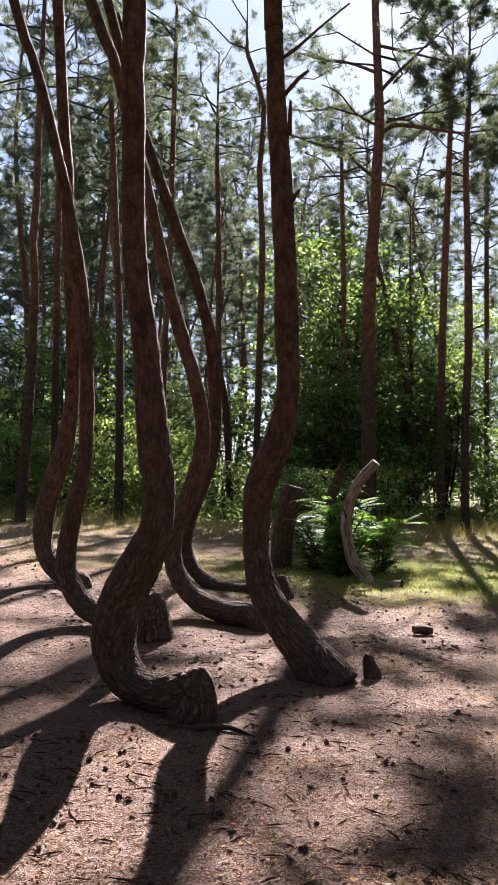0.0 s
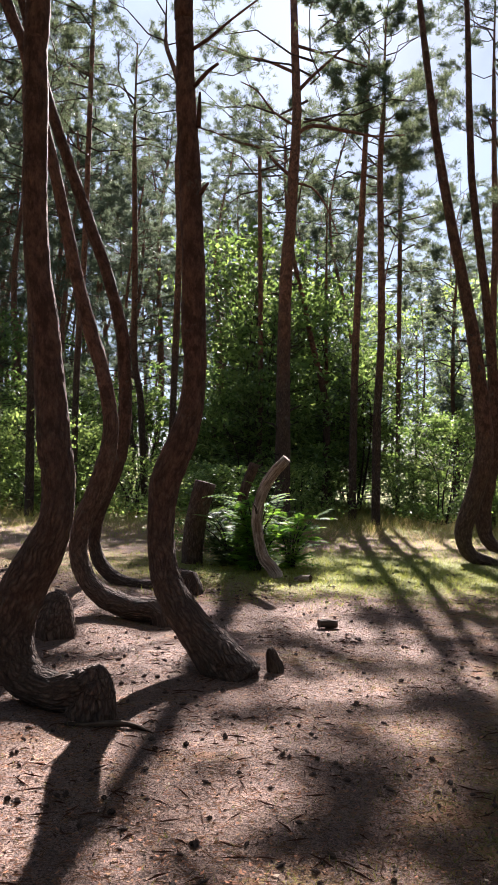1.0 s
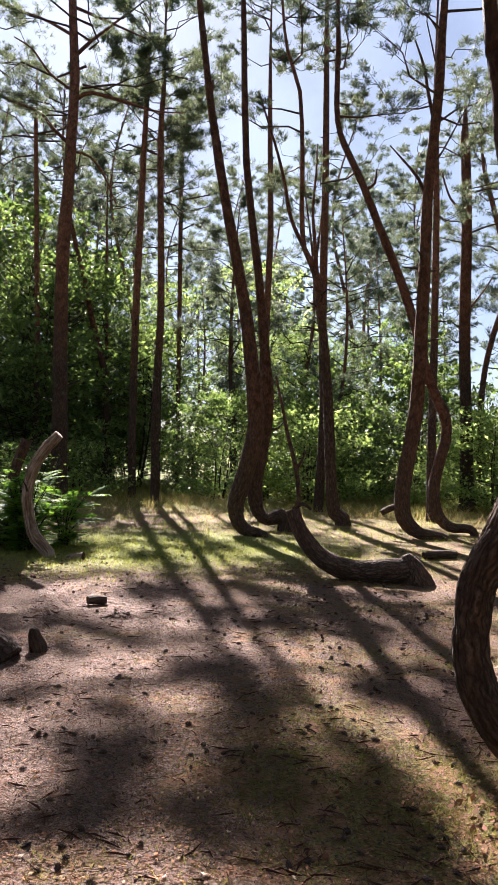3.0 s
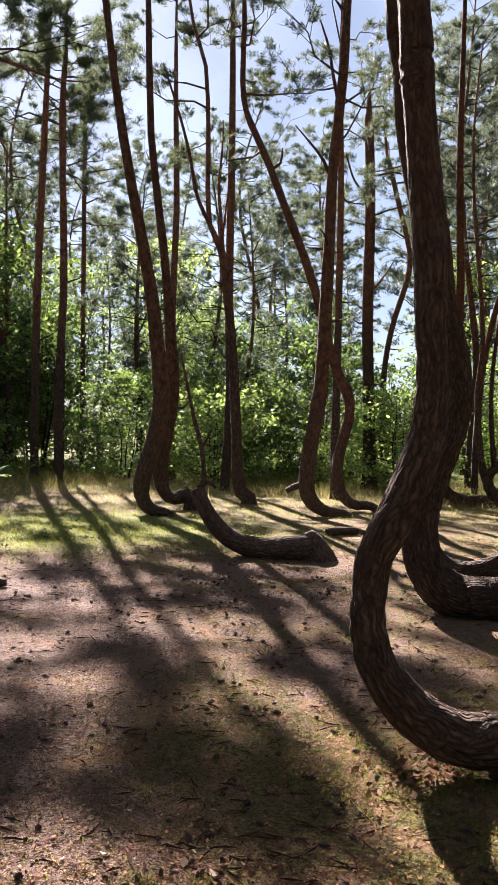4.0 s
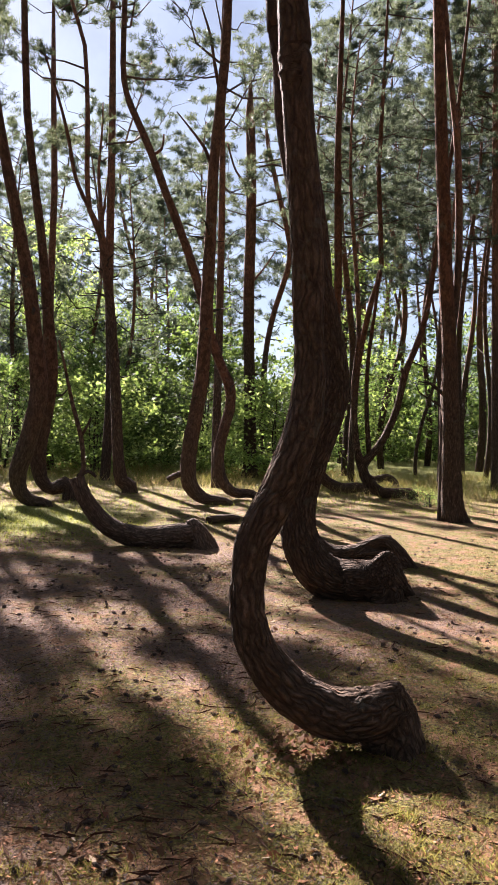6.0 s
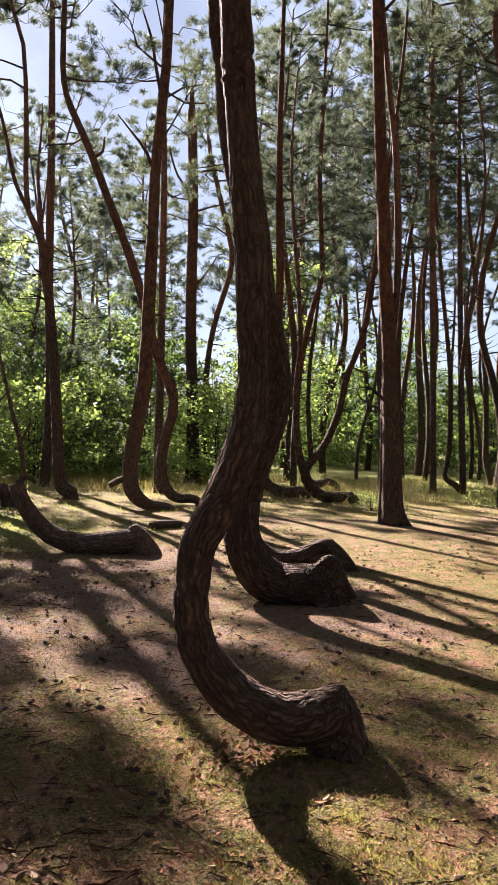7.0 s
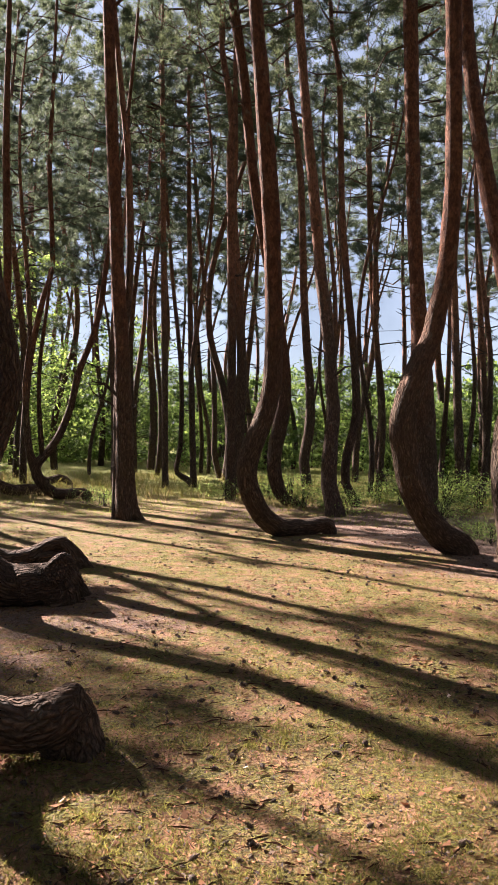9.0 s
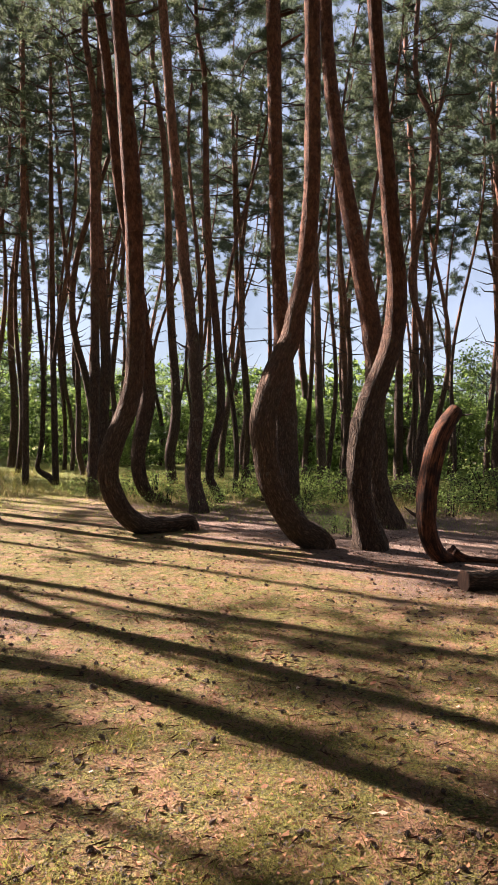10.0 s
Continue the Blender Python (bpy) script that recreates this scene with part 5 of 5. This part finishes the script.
plant(YOUNG, 17, 23, 36, 9, 42, 1.5, 16, (0.6, 1.15), glade=((33, 39.5),))
plant(YOUNG[:1], 6, 22, 31, 1.5, 7, 1.3, 15, (1.05, 1.5))
plant([BUSH[1]], 26, 31, 44, 42, 102, 2.0, 6, (0.6, 1.0))
plant([YOUNG[0]], 16, 32, 46, 44, 88, 2.4, 7, (0.6, 1.0))
plant(YOUNG, 8, 26, 36, 88, 104, 2.4, 8, (0.6, 1.1))
spots = []
plant([THICKET], 22, 36, 46, 44, 102, 2.0, 20, (0.7, 1.0))
plant([THICKET], 36, 37, 50, -26, 104, 2.3, 9, (0.6, 1.1), glade=((-6, 1), (4, 9), (14, 20)))
for i, k in enumerate(BUSH + YOUNG):
    k.location = (-7.5 - 2.5 * i, 22.0 + (i % 2) * 2, 0)
c = copy_thing(BUSH[1], pose(0.4, 14.0, 0, 0, 0, 40))
c.scale = (0.6, 0.6, 0.4)
LOW.location = (17.4, 7.6, 0)
for i, (x, y, k) in enumerate(((14.7, 7.5, 1.0), (14.3, 7.9, 0.9), (15.0, 5.2, 1.1), (14.2, 5.0, 0.8), (18.8, 6.5, 1.6), (19.7, 5.8, 1.6), (16.1, 2.6, 1.3), (18.8, 2.3, 2.0), (18.2, 1.8, 1.8), (15.9, 9.1, 1.2), (15.4, 9.4, 0.9), (14.6, 10.0, 1.0), (11.7, 10.9, 0.45), (20.0, 7.9, 1.5), (11.8, 3.7, 0.6), (17.9, 6.1, 1.2), (17.6, 5.3, 1.3), (16.9, 10.2, 1.2), (13.6, 6.7, 0.9), (11.5, 3.4, 0.6), (20.4, 2.8, 1.6), (11.2, 10.5, 0.8), (18.6, 7.2, 1.3), (16.6, 6.7, 1.1), (17.2, 8.6, 1.1), (19.2, 3.9, 1.5))):
    c = copy_thing(LOW, pose(x, y, 0, 0, 0, 67 * i))
    c.scale = (k, k, k)


# ---- ground ----
def moss_at(x, y):
    """How much moss and short grass covers the floor."""
    patch = lambda cx, cy, rx, ry: np.exp(-((x - cx) / rx) ** 2 - ((y - cy) / ry) ** 2)
    m = 0.08 + 0.95 * patch(2.2, 11.2, 3.4, 2.4) + 0.7 * patch(7.5, 12.5, 5, 3) + 0.75 * patch(6.5, 4.2, 4.0, 3.2) + 0.85 * patch(3.6, 1.2, 2.8, 2.0)
    m += 0.35 * patch(9.0, 5.2, 4.5, 3.2) + 0.5 * patch(9.0, 9.0, 3.5, 3.0) + 0.35 * patch(2.0, 3.2, 0.9, 1.4) + 0.5 * patch(-3, 11.5, 4, 1.6)
    m += 1.0 * np.clip((np.hypot(x, y) - 14) / 6, 0, 1)
    return m - 1.0 * patch(12.5, 2.6, 3.6, 2.6) - 0.5 * patch(4.6, 4.6, 1.6, 0.9)


def lawn_at(x, y):
    """Where the cover is grass: a sunny patch by the bushes, and the edge of the wood."""
    return np.exp(-((x - 2.4) / 3.4) ** 2 - ((y - 11.2) / 2.3) ** 2) + 0.7 * np.clip((np.hypot(x, y) - 14) / 6, 0, 1)


def level(x, y):
    """The floor's small hollows and humps."""
    return (noise.noise((x * 0.9, y * 0.9, 0)) * 0.02 + noise.noise((x * 3.1, y * 3.1, 5)) * 0.008) * math.exp(-(x * x + y * y) / 900)


steps = np.concatenate([-np.geomspace(300, 13, 24), np.linspace(-12, 18, 151), np.geomspace(18.6, 300, 24)])
gx, gy = np.meshgrid(steps, steps + 2.0, indexing="ij")
gz = np.array([level(x, y) for x, y in zip(gx.ravel(), gy.ravel())])
n = len(steps)
quads = [(i * n + j, (i + 1) * n + j, (i + 1) * n + j + 1, i * n + j + 1) for i in range(n - 1) for j in range(n - 1)]
ground = link_mesh("ground", np.stack([gx.ravel(), gy.ravel(), gz], 1), quads, FLOOR, smooth=True)
at = ground.data.attributes.new("moss", "FLOAT", "POINT")
at.data.foreach_set("value", moss_at(gx.ravel(), gy.ravel()).astype(np.float32))
at = ground.data.attributes.new("lawn", "FLOAT", "POINT")
at.data.foreach_set("value", lawn_at(gx.ravel(), gy.ravel()).astype(np.float32))
tagged(ground, "trodden sandy forest floor with needles and moss", "ground", kind="structure")


# ---- what lies on the floor ----
def scatter(count, near, far, left, right, gen, power=1.0, keep=None):
    """Places on the floor, thicker towards the near end."""
    d = near + (far - near) * gen.uniform(0, 1, count) ** power
    b = np.radians(gen.uniform(left, right, count))
    x, y = EYE[0] + d * np.sin(b), EYE[1] + d * np.cos(b)
    if keep is not None:
        ok = gen.uniform(0, 1, count) < keep(x, y)
        x, y = x[ok], y[ok]
    return np.stack([x, y, [level(p, q) for p, q in zip(x, y)]], 1)


def sticks(at, length, thick, gen, lift=0.004, tilt=0.12):
    """Thin three-sided slivers lying about."""
    n = len(at)
    a = gen.uniform(0, 6.28, n)
    d = np.stack([np.cos(a), np.sin(a), gen.normal(0, tilt, n)], 1) * (length * gen.uniform(0.4, 1.3, n))[:, None] / 2
    s = np.stack([-np.sin(a), np.cos(a), np.zeros(n)], 1) * (thick * gen.uniform(0.6, 1.4, n))[:, None]
    up = np.array([0, 0, 1.0]) * (thick * 1.4)
    c = at + np.array([0, 0, lift])
    bend = s * gen.normal(0, 2.0, (n, 1))
    left = np.stack([c - d, c - s + bend, c + d, c + up + bend], 1)
    right = np.stack([c - d, c + up + bend, c + d, c + s + bend], 1)
    return np.concatenate([left, right], 0) if thick > 0.002 else left


def flakes(at, size, gen, tilt=0.35):
    """Chips of bark and curled leaves."""
    n = len(at)
    nrm = unit(np.stack([gen.normal(0, tilt, n), gen.normal(0, tilt, n), np.ones(n)], 1))
    d = unit(np.cross(nrm, gen.normal(0, 1, (n, 3))))
    s = np.cross(nrm, d)
    k = size * gen.uniform(0.5, 1.5, (n, 1))
    c = at + np.array([0, 0, 0.004]) + nrm * k * 0.25
    return np.stack([c - d * k, c + s * k * 0.5 - nrm * k * 0.2, c + d * k * 0.9, c - s * k * 0.55 - nrm * k * 0.15], 1)


def blades(at, height, width, gen, lean=0.4):
    n = len(at)
    a = gen.uniform(0, 6.28, n)
    s = np.stack([np.cos(a), np.sin(a), np.zeros(n)], 1) * (width * gen.uniform(0.6, 1.3, n))[:, None]
    h = height * gen.uniform(0.4, 1.3, n)
    tip = at + np.stack([gen.normal(0, lean, n) * h, gen.normal(0, lean, n) * h, h], 1)
    return np.stack([at - s, at + s, tip], 1)


def cone_shape(gen):
    """One pine cone: rings of short scales round a fat spindle."""
    tri = []
    for ring in range(6):
        z, r = -0.9 + ring * 0.36, (0.45, 0.8, 0.95, 0.85, 0.6, 0.3)[ring]
        for k in range(7):
            a = (k + 0.5 * (ring % 2)) * 6.283 / 7
            b0, b1 = a - 0.5, a + 0.5
            tri.append([(math.cos(b0) * r * 0.75, math.sin(b0) * r * 0.75, z), (math.cos(b1) * r * 0.75, math.sin(b1) * r * 0.75, z), (math.cos(a) * r * 1.2, math.sin(a) * r * 1.2, z + 0.5)])
            tri.append([(math.cos(b1) * r * 0.75, math.sin(b1) * r * 0.75, z), (math.cos(b0) * r * 0.75, math.sin(b0) * r * 0.75, z), (0, 0, z + 0.75)])
    return np.array(tri)


def cones(at, size, gen):
    shape = cone_shape(gen)
    out = []
    for p in at:
        m = np.array(Euler((gen.uniform(1.1, 1.9), 0, gen.uniform(0, 6.28)), "XYZ").to_matrix())
        k = size * gen.uniform(0.7, 1.25)
        out.append((shape * np.array([0.75, 0.75, 1.0]) * k) @ m.T + p + np.array([0, 0, k * 0.45]))
    return np.concatenate(out)


g = np.random.default_rng(5)
bare = lambda x, y: 1 - 0.6 * np.clip(moss_at(x, y), 0, 1)
mossy = lambda x, y: np.clip(moss_at(x, y) * 1.3 - 0.2, 0.02, 1) * (0.35 + 0.65 * (np.sin(x * 3.1 + np.sin(y * 2.3)) * np.sin(y * 2.7 + np.sin(x * 1.9)) > -0.1))
clumped = lambda x, y: np.clip(0.4 + 0.4 * np.sin(x * 2.3 + 1.3 * np.sin(y * 1.7)) * np.sin(y * 2.9 + np.sin(x * 2.1)), 0.08, 1)
SIDE = (-22, 90)
link_soup("needle_litter", sticks(scatter(60000, 2.2, 10, *SIDE, g, 1.35), 0.06, 0.0017, g), 4, LITTER)
link_soup("bark_chips", flakes(scatter(16000, 2.2, 11, *SIDE, g, 1.4), 0.009, g), 4, LITTER)
link_soup("dark_chips", flakes(scatter(36000, 2.2, 11, *SIDE, g, 1.3), 0.007, g, 0.6), 4, CONE)
link_soup("fallen_twigs", sticks(scatter(6400, 2.2, 12, *SIDE, g, 1.3, clumped), 0.12, 0.0046, g, 0.005, 0.08), 4, DEAD_BROWN)
link_soup("fallen_pine_cones", cones(scatter(3400, 2.2, 12, *SIDE, g, 1.1, clumped), 0.0165, g), 3, CONE)
link_soup("fallen_leaves", flakes(scatter(140, 2.3, 9, *SIDE, g, 1.2), 0.016, g, 0.4), 4, PALE_LEAF)
brown = np.stack([2.3 + g.normal(0, 0.16, 220), 3.02 + g.normal(0, 0.13, 220), np.full(220, 0.01)], 1)
link_soup("dry_leaf_heap", flakes(brown, 0.02, g, 0.6), 4, BROWN_LEAF)
link_soup("moss_grass", blades(scatter(260000, 2.2, 12, *SIDE, g, 1.15, mossy), 0.024, 0.002, g, 0.8), 3, GRASS)
link_soup("green_grass", blades(np.concatenate([scatter(40000, 8.0, 16, -14, 45, g, 1.0, lambda x, y: np.clip(lawn_at(x, y) * 1.2 - 0.15, 0, 1)), scatter(26000, 13, 21, -25, 90, g)]), 0.06, 0.0045, g, 0.6), 3, LAWN)
spots = scatter(150, 1.9, 5.5, 18, 88, g, 1.2, lambda x, y: np.clip(moss_at(x, y), 0.1, 1))
link_soup("grass_tufts", blades(np.repeat(spots, 34, 0) + g.normal(0, 0.028, (len(spots) * 34, 3)) * np.array([1, 1, 0]), 0.032, 0.0022, g, 0.7), 3, GRASS)
link_soup("brown_leaves", np.concatenate([flakes(scatter(420, 2.0, 8, 20, 90, g, 1.2), 0.021, g, 0.5), flakes(scatter(2600, 4.0, 14, 58, 90, g, 0.9), 0.018, g, 0.5)]), 4, BROWN_LEAF)
tall = lambda x, y: np.clip(0.5 + np.sin(x * 0.9 + np.sin(y)) * np.sin(y * 1.1 + x * 0.3), 0.1, 1)
link_soup("dry_tall_grass", blades(scatter(24000, 15.5, 25, -25, 90, g, 1.0, tall), 0.25, 0.005, g, 0.65), 3, STRAW)
link_soup("tall_grass", blades(scatter(34000, 17.5, 27, -25, 90, g, 1.0, tall), 0.27, 0.006, g, 0.6), 3, GRASS)
for name, label, category in (("needle_litter", "reddish fallen pine needles strewn over the sand", "litter"), ("bark_chips", "small bark flakes and dry chips on the floor", "litter"),
                              ("dark_chips", "dark crumbs of bark and humus on the floor", "litter"), ("fallen_twigs", "short dark dry twigs lying on the floor", "twigs"), ("fallen_pine_cones", "dark open pine cones strewn over the floor", "cones"),
                              ("fallen_leaves", "pale dry leaves on the sand", "leaves"), ("dry_leaf_heap", "brown dry leaves under the hooked trunk", "leaves"),
                              ("grass_tufts", "small fresh green grass tufts in the moss", "grass"), ("brown_leaves", "curled brown leaves strewn over the moss", "leaves"),
                              ("moss_grass", "short yellow-green moss and grass on the floor", "grass"), ("green_grass", "short green grass in sunlit patches", "grass"),
                              ("dry_tall_grass", "tall dry straw-coloured grass at the wood's edge", "grass"), ("tall_grass", "tall green grass at the wood's edge", "grass")):
    tagged(bpy.data.objects[name], label, category, kind="stuff")


# ---- single things ----
def log(points, sides, mat, name, label, category, rough=0.012, end=None):
    """A lying piece of wood along points (x, y, z, r) with sawn ends."""
    v, f, a = tube_data(spline(points, 0.04), sides, rough, seed=points[0][0])
    ob = link_mesh(name, v - np.array([points[0][0], points[0][1], 0]), f[:-2], mat, smooth=True, along=a)
    ob.location = (points[0][0], points[0][1], 0)
    tagged(ob, label, category)
    for k, face in enumerate(f[-2:]):
        ring = np.array([v[i] for i in face]) - np.array([points[0][0], points[0][1], 0])
        link_mesh("sawn_end", ring, [tuple(range(len(ring)))], end or CUT, ob, "" if end else "dark brown sawn end", along=ring)
    return ob


log([(-0.64, 4.74, 0.006, 0.006), (-0.5, 4.71, 0.014, 0.013), (-0.36, 4.72, 0.02, 0.017), (-0.26, 4.69, 0.016, 0.014), (-0.17, 4.62, 0.006, 0.007)], 9, DEAD_DARK, "fallen_branch", "dark fallen bark slab beside the crooked trunk", "branch")
log([(1.13, 7.4, 0.03, 0.035), (1.22, 7.42, 0.032, 0.04), (1.3, 7.41, 0.03, 0.034)], 12, DEAD_DARK, "wood_chunk", "short dark wood chunk on the sand", "wood chunk", end=DEAD_DARK)
log([(1.26, 10.12, 0.02, 0.025), (1.34, 10.08, 0.035, 0.04), (1.44, 10.02, 0.04, 0.055)], 14, DEAD, "root_log", "grey root lying in the grass beside the dead trunk", "log")
log([(5.92, 9.68, 0.05, 0.05), (6.15, 9.72, 0.06, 0.06), (6.45, 9.74, 0.05, 0.05)], 14, DEAD_DARK, "rotten_log", "short dark rotten log in the grass", "log")
log([(8.06, 1.32, 0.09, 0.1), (8.3, 1.05, 0.09, 0.1), (8.7, 0.6, 0.09, 0.1), (9.2, 0.1, 0.09, 0.095)], 20, BARK_ROUGH, "sawn_log", "brown sawn log lying at the grove's edge", "log")
log([(21.6, 6.9, 0.14, 0.13), (21.9, 6.6, 0.16, 0.13), (22.2, 6.2, 0.12, 0.1)], 14, DEAD, "pale_log", "pale barkless log in the tall grass", "log")
log([(20.3, 5.2, 0.12, 0.12), (20.9, 4.5, 0.18, 0.15), (21.6, 3.8, 0.15, 0.12)], 14, DEAD_DARK, "mossy_log", "dark fallen log among the low shrubs", "log")


def rowan(base, height, spread, count, seed, label, mat=ROWAN):
    """A rowan bush: arching stems with feathered leaves of many leaflets."""
    gen = np.random.default_rng(seed)
    bush = new("rowan_bush")
    bush.location = (*base, 0)
    lobes = []
    for i in range(count):
        a = gen.uniform(0, 6.28)
        out = np.array([math.cos(a), math.sin(a), 0])
        tip = out * spread * gen.uniform(0.25, 1.0) + np.array([0, 0, height * gen.uniform(0.45, 1.0)])
        mid = tip * np.array([0.4, 0.4, 0.6])
        line = spline([(*(out * 0.05 - np.array([0, 0, 0.1])), 0.012), (*mid, 0.009), (*tip, 0.004)], 0.1)
        v, f, al = tube_data(line, 5)
        link_mesh("stem", v, f, BARK_THIN, bush, along=al)
        for j in range(13):
            foot = line[int(len(line) * gen.uniform(0.12, 0.999))][:3]
            b = gen.uniform(0, 6.28)
            d = unit(np.array([math.cos(b), math.sin(b), gen.uniform(-0.1, 0.7)]))
            side = unit(np.cross(d, (0, 0, 1)))
            up = np.cross(side, d)
            span = gen.uniform(0.2, 0.32)
            for k in range(1, 8):
                c = foot + d * span * k / 7 - up * 0.03 * (k / 7) ** 2
                for sgn in ((-1, 1) if k < 7 else (0,)):
                    way = unit(side * sgn + d * 0.55 - up * 0.15)
                    wide = unit(np.cross(way, up)) * 0.017
                    lobes.append([c, c + way * 0.045 + wide, c + way * 0.095 - up * 0.012, c + way * 0.045 - wide])
    tagged(link_soup("foliage", np.array(lobes), 4, mat, bush), kind="stuff")
    return tagged(bush, label, "bush", "rowan bushes beside the dead trunk")


rowan((0.82, 11.0), 1.3, 0.6, 18, 3, "bright green rowan bush beside the grey dead trunk")
rowan((1.35, 11.4), 0.7, 0.5, 9, 4, "low fresh green rowan shoots in the grass")
rowan((0.55, 11.6), 0.75, 0.7, 12, 5, "dark green rowan bush in front of a sawn trunk", LEAF_DARK)


def far_house():
    """A low pale house far behind the trees."""
    house = new("house")
    house.location = (-11.0, 50.0, 0)
    wall, roof, glass = plain("pale_plaster", (0.62, 0.63, 0.66)), plain("grey_roof_sheet", (0.3, 0.33, 0.38), 0.6), plain("dark_window", (0.05, 0.06, 0.07), 0.2)
    def box(name, x0, x1, y0, y1, z0, z1, mat, parent):
        v = [(x, y, z) for x in (x0, x1) for y in (y0, y1) for z in (z0, z1)]
        return link_mesh(name, v, [(0, 1, 3, 2), (4, 6, 7, 5), (0, 4, 5, 1), (2, 3, 7, 6), (0, 2, 6, 4), (1, 5, 7, 3)], mat, parent)
    box("wall", -5, 5, 0, 7, -0.2, 2.8, wall, house)
    link_mesh("roof", [(-5.4, -0.5, 2.8), (5.4, -0.5, 2.8), (5.4, 3.5, 5.2), (-5.4, 3.5, 5.2), (5.4, 7.5, 2.8), (-5.4, 7.5, 2.8)],
              [(0, 1, 2, 3), (3, 2, 4, 5), (0, 3, 5), (1, 4, 2), (0, 5, 4, 1)], roof, house)
    for x in (-3.2, 0.2, 3.0):
        w = box("window", x - 0.55, x + 0.55, -0.03, 0.05, 0.95, 2.15, wall, house)
        box("pane", x - 0.46, x - 0.03, -0.05, -0.032, 1.03, 2.07, glass, w)
        box("pane", x + 0.03, x + 0.46, -0.05, -0.032, 1.03, 2.07, glass, w)
    return tagged(house, "low pale house with a grey roof behind the trees", "house")


far_house()
